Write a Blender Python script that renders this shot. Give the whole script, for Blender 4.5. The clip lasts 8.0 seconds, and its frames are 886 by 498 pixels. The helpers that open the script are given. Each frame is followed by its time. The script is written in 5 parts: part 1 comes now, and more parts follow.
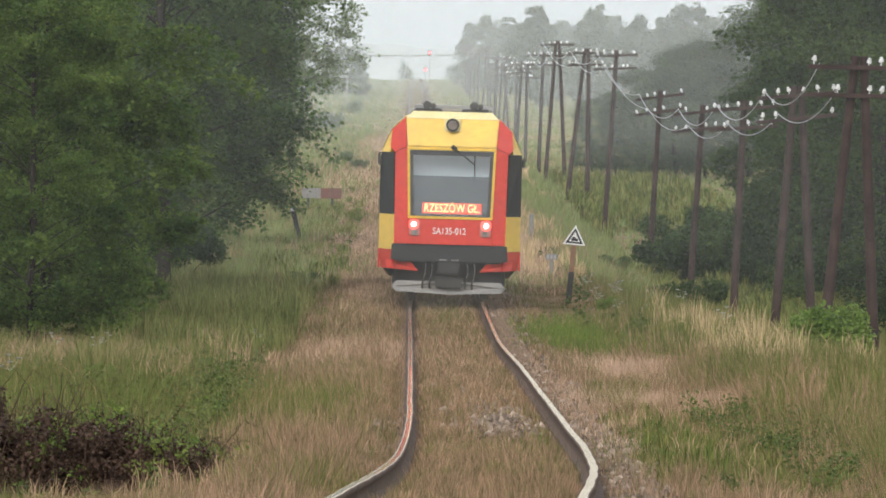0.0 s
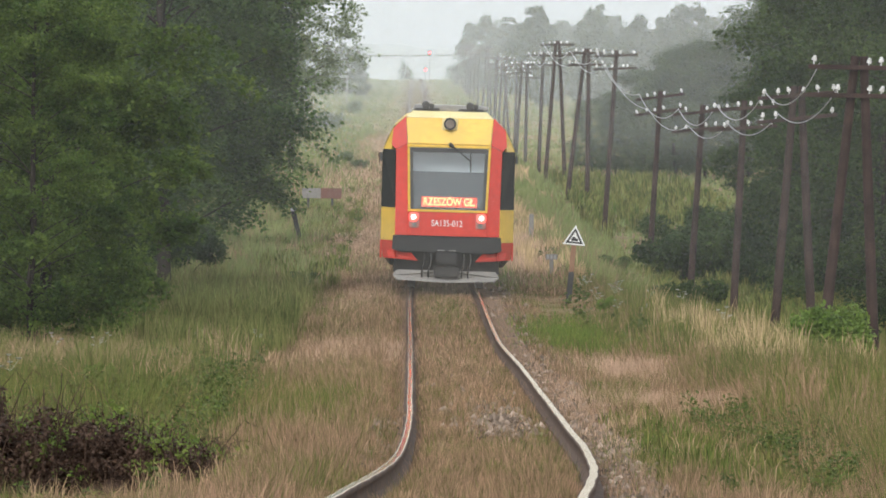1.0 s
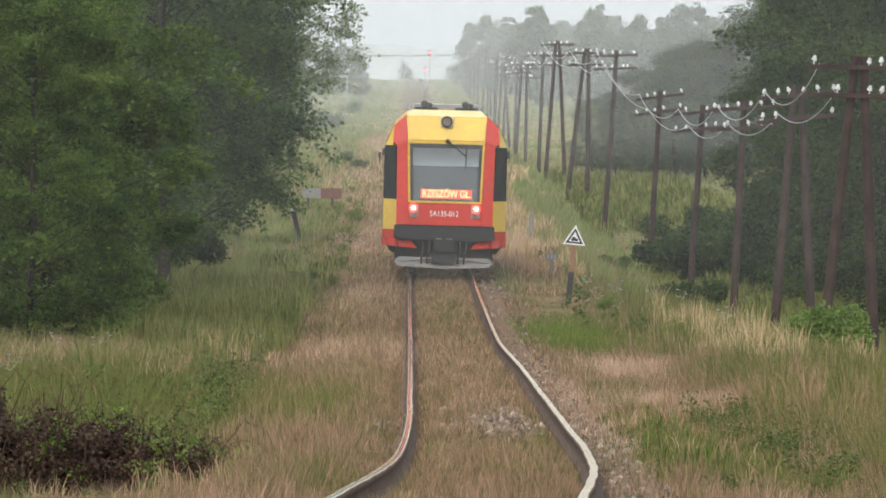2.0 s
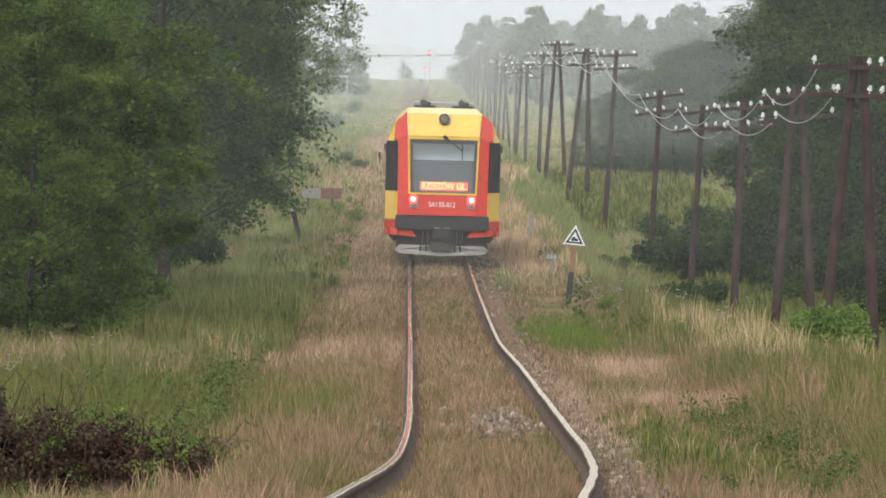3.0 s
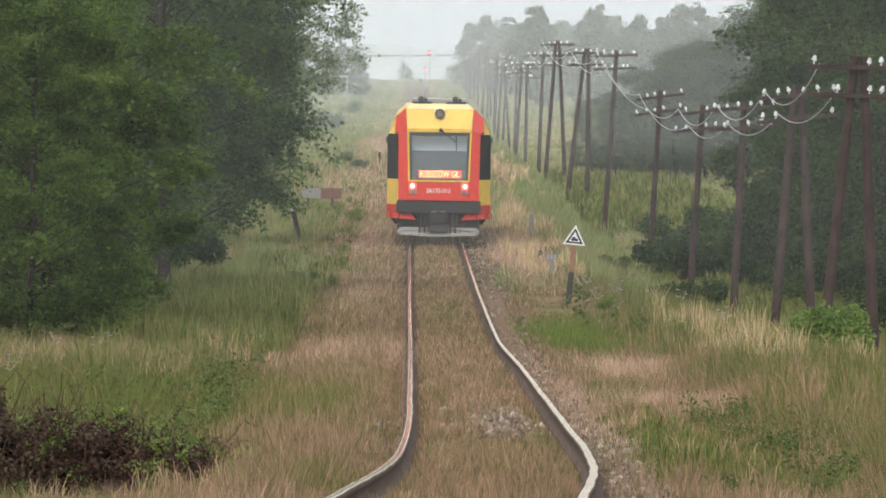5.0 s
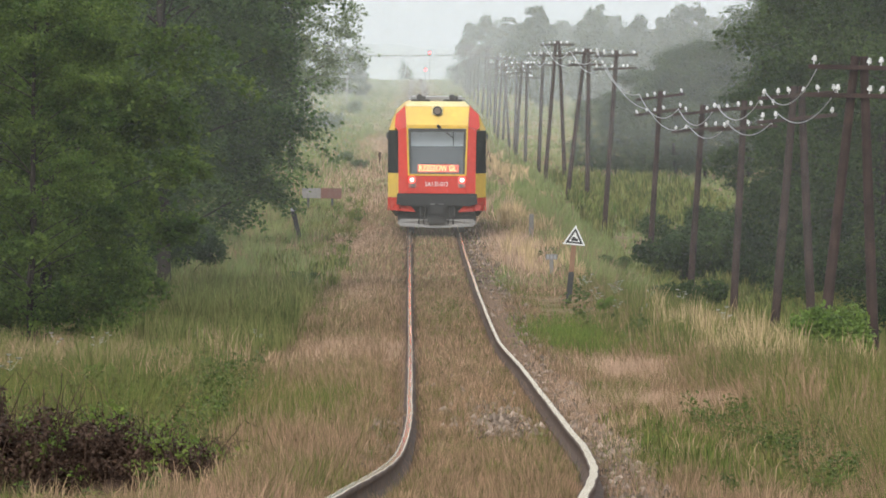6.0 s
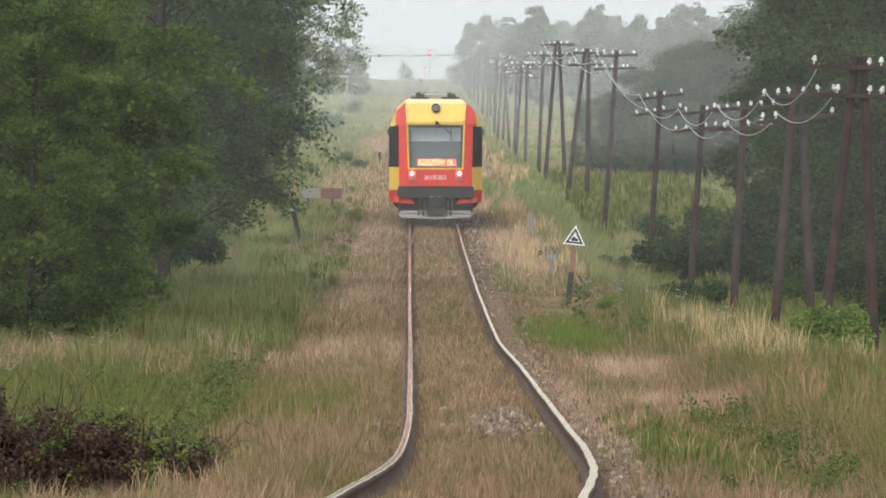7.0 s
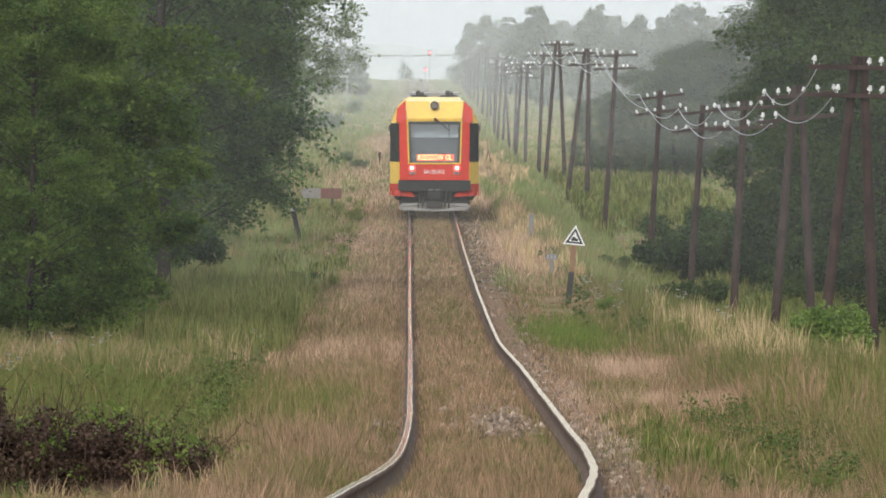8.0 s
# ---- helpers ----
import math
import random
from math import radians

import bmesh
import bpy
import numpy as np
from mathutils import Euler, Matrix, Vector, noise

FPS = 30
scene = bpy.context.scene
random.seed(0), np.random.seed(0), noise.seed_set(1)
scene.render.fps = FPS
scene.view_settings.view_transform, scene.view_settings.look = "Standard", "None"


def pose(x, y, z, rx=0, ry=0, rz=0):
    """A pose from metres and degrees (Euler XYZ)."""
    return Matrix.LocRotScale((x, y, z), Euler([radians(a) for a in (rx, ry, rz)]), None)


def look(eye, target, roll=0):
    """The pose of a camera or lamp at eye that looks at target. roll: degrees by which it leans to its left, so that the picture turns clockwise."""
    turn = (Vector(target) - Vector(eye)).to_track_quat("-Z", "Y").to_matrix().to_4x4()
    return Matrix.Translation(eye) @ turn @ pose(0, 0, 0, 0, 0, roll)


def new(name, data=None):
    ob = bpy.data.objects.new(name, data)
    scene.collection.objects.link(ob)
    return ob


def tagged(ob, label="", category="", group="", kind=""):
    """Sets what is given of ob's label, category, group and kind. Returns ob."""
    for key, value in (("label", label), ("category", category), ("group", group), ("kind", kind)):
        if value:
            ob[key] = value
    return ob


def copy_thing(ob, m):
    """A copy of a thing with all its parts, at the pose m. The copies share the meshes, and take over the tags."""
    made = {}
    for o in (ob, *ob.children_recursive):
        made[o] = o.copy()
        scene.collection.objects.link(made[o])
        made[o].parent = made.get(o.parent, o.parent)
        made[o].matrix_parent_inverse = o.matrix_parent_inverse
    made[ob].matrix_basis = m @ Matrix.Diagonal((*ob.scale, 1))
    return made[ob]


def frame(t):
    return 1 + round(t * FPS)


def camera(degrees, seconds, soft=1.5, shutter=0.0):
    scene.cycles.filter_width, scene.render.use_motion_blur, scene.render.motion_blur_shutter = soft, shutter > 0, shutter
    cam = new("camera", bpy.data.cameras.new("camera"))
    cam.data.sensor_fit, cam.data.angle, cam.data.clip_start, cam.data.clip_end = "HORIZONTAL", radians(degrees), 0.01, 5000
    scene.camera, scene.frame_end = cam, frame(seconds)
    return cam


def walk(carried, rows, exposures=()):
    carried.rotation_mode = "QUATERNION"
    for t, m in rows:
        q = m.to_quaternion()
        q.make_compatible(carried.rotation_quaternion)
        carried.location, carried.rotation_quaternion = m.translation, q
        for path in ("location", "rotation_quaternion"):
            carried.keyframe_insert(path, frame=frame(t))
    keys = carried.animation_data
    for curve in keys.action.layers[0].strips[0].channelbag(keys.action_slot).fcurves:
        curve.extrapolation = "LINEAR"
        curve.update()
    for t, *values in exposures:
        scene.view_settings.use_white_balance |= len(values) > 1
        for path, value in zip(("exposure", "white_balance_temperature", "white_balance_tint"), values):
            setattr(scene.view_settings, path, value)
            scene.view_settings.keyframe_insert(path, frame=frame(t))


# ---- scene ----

EYE = (0.0, 0.0, 5.0)
cam = camera(6.0, 8.0, soft=1.7, shutter=0.5)
CAM_POSE = pose(0, 0, 5.0, 90 - 1.229, 0, -0.18)
walk(cam, [(0.0, CAM_POSE), (8.0, CAM_POSE)])
scene.view_settings.exposure = 0.5

# ---- light: overcast, drizzling summer day ----
SUN_EL, SUN_AZ = radians(40), radians(200)
world = bpy.data.worlds.new("overcast_sky")
scene.world = world
world.use_nodes = True
wn, wl = world.node_tree.nodes, world.node_tree.links
bg = wn["Background"]
sky = wn.new("ShaderNodeTexSky")
sky.sky_type, sky.sun_disc, sky.sun_elevation, sky.sun_rotation = "NISHITA", False, SUN_EL, SUN_AZ
sky.dust_density, sky.air_density = 6.0, 1.0
grey = wn.new("ShaderNodeHueSaturation")
grey.inputs["Saturation"].default_value = 0.25
cloud = wn.new("ShaderNodeMixRGB")
cloud.inputs["Fac"].default_value = 0.75
cloud.inputs["Color2"].default_value = (7.2, 7.75, 8.2, 1)
wl.new(sky.outputs[0], grey.inputs["Color"])
wl.new(grey.outputs[0], cloud.inputs["Color1"])
wl.new(cloud.outputs[0], bg.inputs["Color"])
bg.inputs["Strength"].default_value = 0.11
sun_data = bpy.data.lights.new("sun", "SUN")
sun_data.energy, sun_data.angle, sun_data.color = 1.4, radians(25), (1.0, 0.97, 0.92)
sun = new("sun", sun_data)
sun.matrix_world = look((0, 0, 60), (0 + 60 * math.cos(SUN_EL) * 0.34, 60 * math.cos(SUN_EL) * 0.94, 60 - 60 * math.sin(SUN_EL)))


# ---- materials ----
def shader(name):
    m = bpy.data.materials.new(name)
    m.use_nodes = True
    return m, m.node_tree.nodes, m.node_tree.links, m.node_tree.nodes["Principled BSDF"]


def mottled(name, c1, c2, scale=4.0, rough=0.7, metal=0.0, bump=0.2, fine=40.0, spread=(0.35, 0.65), island=0.0, spec=0.5, grain=0.5):
    """A surface with two colours mixed by coarse noise, fine grain and relief."""
    m, n, l, p = shader(name)
    geo = n.new("ShaderNodeNewGeometry")
    tc = n.new("ShaderNodeTexCoord")
    n1, n2 = n.new("ShaderNodeTexNoise"), n.new("ShaderNodeTexNoise")
    n1.inputs["Scale"].default_value, n1.inputs["Detail"].default_value = scale, 5
    n2.inputs["Scale"].default_value, n2.inputs["Detail"].default_value = fine, 4
    for t in (n1, n2):
        l.new(tc.outputs["Object"], t.inputs["Vector"])
    ramp = n.new("ShaderNodeMapRange")
    ramp.inputs["From Min"].default_value, ramp.inputs["From Max"].default_value = spread
    l.new(n1.outputs["Fac"], ramp.inputs["Value"])
    mix = n.new("ShaderNodeMixRGB")
    mix.inputs["Color1"].default_value, mix.inputs["Color2"].default_value = (*c1, 1), (*c2, 1)
    l.new(ramp.outputs[0], mix.inputs["Fac"])
    hsv = n.new("ShaderNodeHueSaturation")
    val = n.new("ShaderNodeMath")
    val.operation, val.inputs[1].default_value, val.inputs[2].default_value = "MULTIPLY_ADD", grain, 1 - grain / 2
    l.new(n2.outputs["Fac"], val.inputs[0])
    out = val.outputs[0]
    if island:
        isl = n.new("ShaderNodeMath")
        isl.operation, isl.inputs[1].default_value = "MULTIPLY_ADD", island
        l.new(geo.outputs["Random Per Island"], isl.inputs[0])
        l.new(val.outputs[0], isl.inputs[2])
        sub = n.new("ShaderNodeMath")
        sub.operation, sub.inputs[1].default_value = "SUBTRACT", island / 2
        l.new(isl.outputs[0], sub.inputs[0])
        out = sub.outputs[0]
    l.new(out, hsv.inputs["Value"])
    l.new(mix.outputs[0], hsv.inputs["Color"])
    l.new(hsv.outputs[0], p.inputs["Base Color"])
    p.inputs["Roughness"].default_value, p.inputs["Metallic"].default_value = rough, metal
    p.inputs["Specular IOR Level"].default_value = spec
    if bump:
        b = n.new("ShaderNodeBump")
        b.inputs["Strength"].default_value, b.inputs["Distance"].default_value = bump, 0.02
        l.new(n2.outputs["Fac"], b.inputs["Height"])
        l.new(b.outputs[0], p.inputs["Normal"])
    return m


def leafy(name, c1, c2, scale=0.6, through_light=0.45, sheen=0.06, rough=0.5, spread=(0.35, 0.65), island=0.7, grain=1.1):
    """Thin leaves or blades: diffuse with light coming through, colour by patches and leaf by leaf."""
    m = mottled(name, c1, c2, scale, rough, 0.0, 0.0, scale * 7, spread, island, 0.12, grain)
    n, l = m.node_tree.nodes, m.node_tree.links
    p = n["Principled BSDF"]
    p.inputs["Sheen Weight"].default_value, p.inputs["Sheen Roughness"].default_value = sheen, 0.6
    tr, mx = n.new("ShaderNodeBsdfTranslucent"), n.new("ShaderNodeMixShader")
    src = p.inputs["Base Color"].links[0].from_socket
    l.new(src, tr.inputs["Color"])
    mx.inputs["Fac"].default_value = through_light
    l.new(p.outputs[0], mx.inputs[1])
    l.new(tr.outputs[0], mx.inputs[2])
    l.new(mx.outputs[0], n["Material Output"].inputs["Surface"])
    return m


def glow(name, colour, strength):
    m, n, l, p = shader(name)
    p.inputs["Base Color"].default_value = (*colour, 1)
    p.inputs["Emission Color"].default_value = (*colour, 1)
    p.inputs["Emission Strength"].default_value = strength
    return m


def paint(name, c, rough=0.35, dirt=0.12):
    return mottled(name, c, tuple(v * (1 - dirt) + 0.1 * dirt for v in c), 1.3, rough, 0.0, 0.02, 9.0)


M_GROUND = mottled("dry_turf", (0.25, 0.172, 0.120), (0.13, 0.125, 0.055), 0.35, 1.0, 0, 0.6, 9.0, spec=0.0)
M_DRY = leafy("dry_grass", (0.42, 0.265, 0.178), (0.28, 0.182, 0.110), 0.5, 0.3, island=1.0, grain=1.6)
M_GREEN = leafy("green_grass", (0.080, 0.120, 0.027), (0.190, 0.182, 0.060), 1.3, 0.35, island=1.1, grain=1.7)
M_STRAW = leafy("straw", (0.56, 0.41, 0.24), (0.43, 0.32, 0.17), 0.8, 0.3)
M_STALK = leafy("seed_stalks", (0.44, 0.30, 0.19), (0.32, 0.23, 0.135), 0.8, 0.3, island=1.0)
# Dark brown for blades that stand in for shade among the grass.
M_SHADE_BLADE = leafy("shade_dark_blades", (0.115, 0.08, 0.045), (0.16, 0.125, 0.06), 1.5, 0.2, island=0.8)
M_TRACKSOIL = mottled("oily_track_soil", (0.090, 0.060, 0.043), (0.165, 0.115, 0.084), 1.6, 1.0, 0, 0.7, 22, spec=0.0)
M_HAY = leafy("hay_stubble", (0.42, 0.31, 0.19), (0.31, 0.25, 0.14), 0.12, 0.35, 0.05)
M_PALE_GREEN = leafy("pale_far_grass", (0.17, 0.225, 0.075), (0.25, 0.27, 0.11), 0.12, 0.35, 0.05)
M_LEAF_A = leafy("alder_leaves", (0.048, 0.090, 0.026), (0.112, 0.172, 0.050), 1.1, 0.5, 0.03)
M_LEAF_B = leafy("birch_leaves", (0.056, 0.102, 0.020), (0.140, 0.198, 0.042), 1.1, 0.55, 0.03)
M_LEAF_DARK = leafy("oak_leaves", (0.018, 0.040, 0.010), (0.072, 0.110, 0.028), 0.32, 0.5, 0.03)
M_LEAF_SHOOT = leafy("bramble_shoots", (0.11, 0.18, 0.035), (0.18, 0.22, 0.05), 1.5)
M_LEAF_YOUNG = leafy("young_leaves", (0.115, 0.195, 0.032), (0.175, 0.245, 0.050), 0.9)
M_LEAF_WILLOW = leafy("willow_leaves", (0.034, 0.058, 0.022), (0.100, 0.138, 0.055), 0.5, 0.5, 0.03, island=0.6, grain=0.9)
M_LEAF_SALLOW = leafy("sallow_leaves", (0.13, 0.17, 0.075), (0.20, 0.24, 0.12), 0.5, 0.5, 0.03)
M_FARWOOD = leafy("far_wood_leaves", (0.042, 0.064, 0.028), (0.085, 0.115, 0.050), 0.12, 0.4, 0.03, island=0.5, grain=0.7)
M_FIELD = mottled("hay_field", (0.33, 0.25, 0.16), (0.19, 0.21, 0.09), 0.05, 1.0, 0, 0.4, 1.5, spec=0.0)
M_UMBEL = leafy("white_umbels", (0.46, 0.46, 0.40), (0.36, 0.38, 0.30), 2.0, 0.3)
M_DEAD = leafy("dead_bramble", (0.042, 0.025, 0.019), (0.100, 0.062, 0.044), 2.0, 0.15, 0.0)
M_WEED = leafy("dull_weeds", (0.060, 0.095, 0.024), (0.130, 0.158, 0.048), 1.5)
M_BANK = leafy("bank_grass", (0.095, 0.128, 0.034), (0.215, 0.205, 0.078), 1.1, 0.35, island=1.1, grain=1.6)
M_BENT = leafy("bleached_bent_grass", (0.56, 0.385, 0.275), (0.42, 0.285, 0.195), 0.7, 0.3, island=0.8)
M_SOIL = mottled("dark_soil", (0.045, 0.029, 0.023), (0.075, 0.05, 0.04), 9, 1.0, 0, 0.9, 30, spec=0.1)
M_BARK = mottled("bark", (0.032, 0.027, 0.022), (0.055, 0.046, 0.038), 5, 1.0, 0, 0.8, 30, spec=0.1)
M_POLE = mottled("tarred_pine", (0.034, 0.023, 0.020), (0.062, 0.040, 0.034), 2.5, 0.9, 0, 0.5, 25, spec=0.2)
# Wood of the far poles: lighter grey, distance haze put into the colour.
M_POLE_HAZED = mottled("haze_paled_pole_wood", (0.05, 0.041, 0.038), (0.085, 0.072, 0.066), 2.5, 0.9, 0, 0.5, 25, spec=0.2)
M_PORCELAIN = mottled("white_porcelain", (0.76, 0.76, 0.74), (0.5, 0.5, 0.47), 14, 0.2, 0, 0.0)
M_IRON = mottled("rusty_iron", (0.06, 0.04, 0.03), (0.12, 0.06, 0.035), 8, 0.8, 0.3, 0.3)
M_WIRE = mottled("bright_wire", (0.42, 0.42, 0.42), (0.28, 0.28, 0.28), 8, 0.45, 0.6, 0.0)
M_RAILTOP = mottled("polished_rail", (0.86, 0.74, 0.56), (0.68, 0.56, 0.42), 3, 0.19, 1.0, 0.0, 30)
M_RAILMID = mottled("worn_running_band", (0.90, 0.80, 0.66), (0.74, 0.63, 0.50), 4, 0.085, 1.0, 0.0, 30)
for rail_steel in (M_RAILTOP, M_RAILMID):
    rail_steel.node_tree.nodes["Principled BSDF"].inputs["Specular Tint"].default_value = (1.0, 0.88, 0.72, 1)
M_RAILWEB = mottled("rusted_rail", (0.07, 0.045, 0.035), (0.13, 0.08, 0.055), 5, 0.85, 0.2, 0.4)
M_SLEEPER = mottled("old_sleeper_wood", (0.12, 0.080, 0.058), (0.25, 0.178, 0.132), 3, 1.0, 0, 0.7, 22, spec=0.0)
M_STONE = mottled("ballast_stone", (0.098, 0.074, 0.057), (0.31, 0.240, 0.190), 5, 1.0, 0, 0.5, 18, island=0.8, spec=0.0)
M_YELLOW = paint("yellow_paint", (0.78, 0.50, 0.06))
M_RED = paint("red_paint", (0.64, 0.055, 0.038), 0.22)
M_BLACK = paint("black_paint", (0.022, 0.021, 0.021), 0.6, 0.06)
M_GREY = paint("dark_grey_paint", (0.055, 0.053, 0.054), 0.7, 0.2)
# Lamp glow on the tail light housing is put into this red.
M_LAMPBOX = paint("lamp_box_glow_red", (0.50, 0.20, 0.17), 0.4)
M_DUSTY = paint("dusty_grey_paint", (0.24, 0.225, 0.21), 0.7, 0.4)
M_LIGHTGREY = paint("light_grey_paint", (0.36, 0.36, 0.36), 0.55, 0.35)
M_CREAM = paint("roof_cream", (0.80, 0.66, 0.30), 0.4)
M_WHITE = paint("white_paint", (0.8, 0.8, 0.78), 0.5)
M_STEEL = mottled("worn_steel", (0.35, 0.34, 0.33), (0.22, 0.2, 0.19), 5, 0.4, 0.8, 0.05)
M_TINT = mottled("tinted_side_glass", (0.012, 0.013, 0.013), (0.018, 0.019, 0.018), 2, 0.3, 0, 0.0, spec=0.08)
M_HEADGLASS = mottled("dull_lamp_glass", (0.16, 0.13, 0.11), (0.22, 0.18, 0.15), 6, 0.5, 0, 0.0, spec=0.2)
M_CAB = paint("cab_lining", (0.72, 0.75, 0.78), 0.7)
# Haze on the far rise is painted as a pale, faintly glowing colour.
M_HAZED_RISE = glow("haze_glow_rise", (0.42, 0.46, 0.47), 0.12)
M_RUST_POST = mottled("rusty_brown_paint", (0.20, 0.10, 0.055), (0.26, 0.14, 0.08), 4, 0.8, 0, 0.3)
M_SIGNRED = paint("faded_red_paint", (0.17, 0.075, 0.058), 0.9, 0.3)
M_TAIL = glow("red_tail_lamp", (1.0, 0.07, 0.055), 2.8)
M_TAILCORE = glow("tail_lamp_core", (1.0, 0.66, 0.60), 4.0)
M_LED = glow("orange_led", (1.0, 0.50, 0.18), 2.0)
M_LEDPANEL = glow("red_led_field", (1.0, 0.09, 0.03), 0.26)
M_SIGNAL = glow("red_signal", (1.0, 0.10, 0.12), 4.0)


def make_glass():
    m, n, l, p = shader("windscreen_glass")
    tr, gl, mx = n.new("ShaderNodeBsdfTransparent"), n.new("ShaderNodeBsdfGlossy"), n.new("ShaderNodeMixShader")
    tr.inputs["Color"].default_value = (0.92, 0.95, 0.96, 1)
    gl.inputs["Roughness"].default_value = 0.08
    mx.inputs["Fac"].default_value = 0.12
    l.new(tr.outputs[0], mx.inputs[1])
    l.new(gl.outputs[0], mx.inputs[2])
    l.new(mx.outputs[0], n["Material Output"].inputs["Surface"])
    return m


M_GLASS = make_glass()


# ---- building helpers ----
def np_mesh(name, v, f, *mats):
    """A mesh from arrays of vertices and equal-sided faces."""
    me = bpy.data.meshes.new(name)
    f = np.asarray(f, dtype=np.int32)
    me.vertices.add(len(v))
    me.vertices.foreach_set("co", np.asarray(v, dtype=np.float32).ravel())
    me.loops.add(f.size)
    me.loops.foreach_set("vertex_index", f.ravel())
    me.polygons.add(len(f))
    me.polygons.foreach_set("loop_start", np.arange(0, f.size, f.shape[1], dtype=np.int32))
    me.update(calc_edges=True)
    for m in mats:
        me.materials.append(m)
    return me


def part(name, bm, material, parent, label=""):
    me = bpy.data.meshes.new(name)
    bm.to_mesh(me)
    bm.free()
    me.materials.append(material)
    ob = new(name, me)
    ob.parent = parent
    return tagged(ob, label)


def data_part(name, me, parent=None, label=""):
    ob = new(name, me)
    ob.parent = parent
    return tagged(ob, label)


def box(bm, x0, x1, y0, y1, z0, z1, bevel=0.0):
    r = bmesh.ops.create_cube(bm, size=1.0, matrix=Matrix.Translation(((x0 + x1) / 2, (y0 + y1) / 2, (z0 + z1) / 2)) @ Matrix.Diagonal((x1 - x0, y1 - y0, z1 - z0, 1)))
    if bevel:
        edges = list({e for v in r["verts"] for e in v.link_edges})
        bmesh.ops.bevel(bm, geom=edges, offset=bevel, segments=2, affect="EDGES")
    return bm


def rod(bm, a, b, r0, r1, sides=8):
    a, b = Vector(a), Vector(b)
    d = b - a
    m = Matrix.Translation((a + b) / 2) @ d.to_track_quat("Z", "Y").to_matrix().to_4x4()
    bmesh.ops.create_cone(bm, cap_ends=True, segments=sides, radius1=r0, radius2=r1, depth=d.length, matrix=m)
    return bm


def slab(bm, outline, depth, bevel=0.0):
    """A plate: outline of (x, y, z) seen from -Y, thickened towards +Y."""
    front = [bm.verts.new(p) for p in outline]
    back = [bm.verts.new((p[0], p[1] + depth, p[2])) for p in outline]
    n = len(front)
    faces = [bm.faces.new(front), bm.faces.new(back[::-1])]
    for i in range(n):
        faces.append(bm.faces.new((front[(i + 1) % n], front[i], back[i], back[(i + 1) % n])))
    bmesh.ops.recalc_face_normals(bm, faces=faces)
    if bevel:
        bmesh.ops.bevel(bm, geom=[e for e in faces[0].edges], offset=bevel, segments=2, affect="EDGES")
    return bm


def ripple(x, y, seed, scale):
    """Smooth noise from 0 to 1 over the plan."""
    g = np.random.RandomState(seed)
    s = np.zeros_like(x, dtype=float)
    for k in range(9):
        a, f, ph = g.rand() * 6.28, (0.5 + 1.3 * g.rand()) / scale * 6.28, g.rand() * 6.28
        s = s + np.sin((x * np.cos(a) + y * np.sin(a)) * f + ph)
    return 1 / (1 + np.exp(-s * 0.75))


def smooth_keys(keys):
    """A smooth curve through (position, value) keys."""
    k = np.array(keys, dtype=float)
    xs, ys = k[:, 0], k[:, 1]
    m = np.gradient(ys, xs)

    def value(x):
        x = np.asarray(x, dtype=float)
        i = np.clip(np.searchsorted(xs, x) - 1, 0, len(xs) - 2)
        h = xs[i + 1] - xs[i]
        u = np.clip((x - xs[i]) / h, 0, 1)
        return ((1 + 2 * u) * (1 - u) ** 2 * ys[i] + u * (1 - u) ** 2 * h * m[i] + u * u * (3 - 2 * u) * ys[i + 1] + u * u * (u - 1) * h * m[i + 1])
    return value


def tube(path, radii, sides=7):
    """Vertices and quads of a tapering tube along a path."""
    path, radii = np.asarray(path, dtype=float), np.asarray(radii, dtype=float)
    n = len(path)
    t = np.gradient(path, axis=0)
    t /= np.linalg.norm(t, axis=1)[:, None] + 1e-9
    ref = np.array([1.0, 0.13, 0.07])
    a = np.cross(t, ref)
    a /= np.linalg.norm(a, axis=1)[:, None] + 1e-9
    b = np.cross(t, a)
    ang = np.arange(sides) / sides * 2 * np.pi
    v = path[:, None, :] + radii[:, None, None] * (np.cos(ang)[None, :, None] * a[:, None, :] + np.sin(ang)[None, :, None] * b[:, None, :])
    i = np.arange(n - 1)[:, None] * sides + np.arange(sides)[None, :]
    j = np.arange(n - 1)[:, None] * sides + (np.arange(sides)[None, :] + 1) % sides
    return v.reshape(-1, 3), np.stack([i, j, j + sides, i + sides], -1).reshape(-1, 4)


def merge(pieces):
    vs, fs, o = [], [], 0
    for v, f in pieces:
        vs.append(v)
        fs.append(f + o)
        o += len(v)
    return np.concatenate(vs), np.concatenate(fs)


# ---- the line of the railway: plan and height of the rail tops ----
track_x = smooth_keys([(-30, -9.4), (10, -2.85), (30, -0.86), (50.6, 0.245), (59.2, 0.493), (66, 0.596), (81, 0.674), (95, 0.675), (115, 0.666), (163, 0.621), (226, 0.568), (273, 0.53), (500, 0.33), (1020, 0.0), (1300, 0.0), (3000, 0.0)])
track_z = smooth_keys([(-30, 3.6), (10, 3.05), (30, 2.75), (50.6, 2.43), (66, 1.97), (81, 1.59), (95, 1.315), (115, 0.94), (145, 0.36), (163, 0.21), (195, 0.05), (226, 0.0), (273, 0.06), (400, 0.15), (600, 0.45), (800, 1.0), (1020, 1.9), (1250, 2.5), (1500, 2.9), (1700, 2.9), (2200, 1.0), (6000, -3.0)])
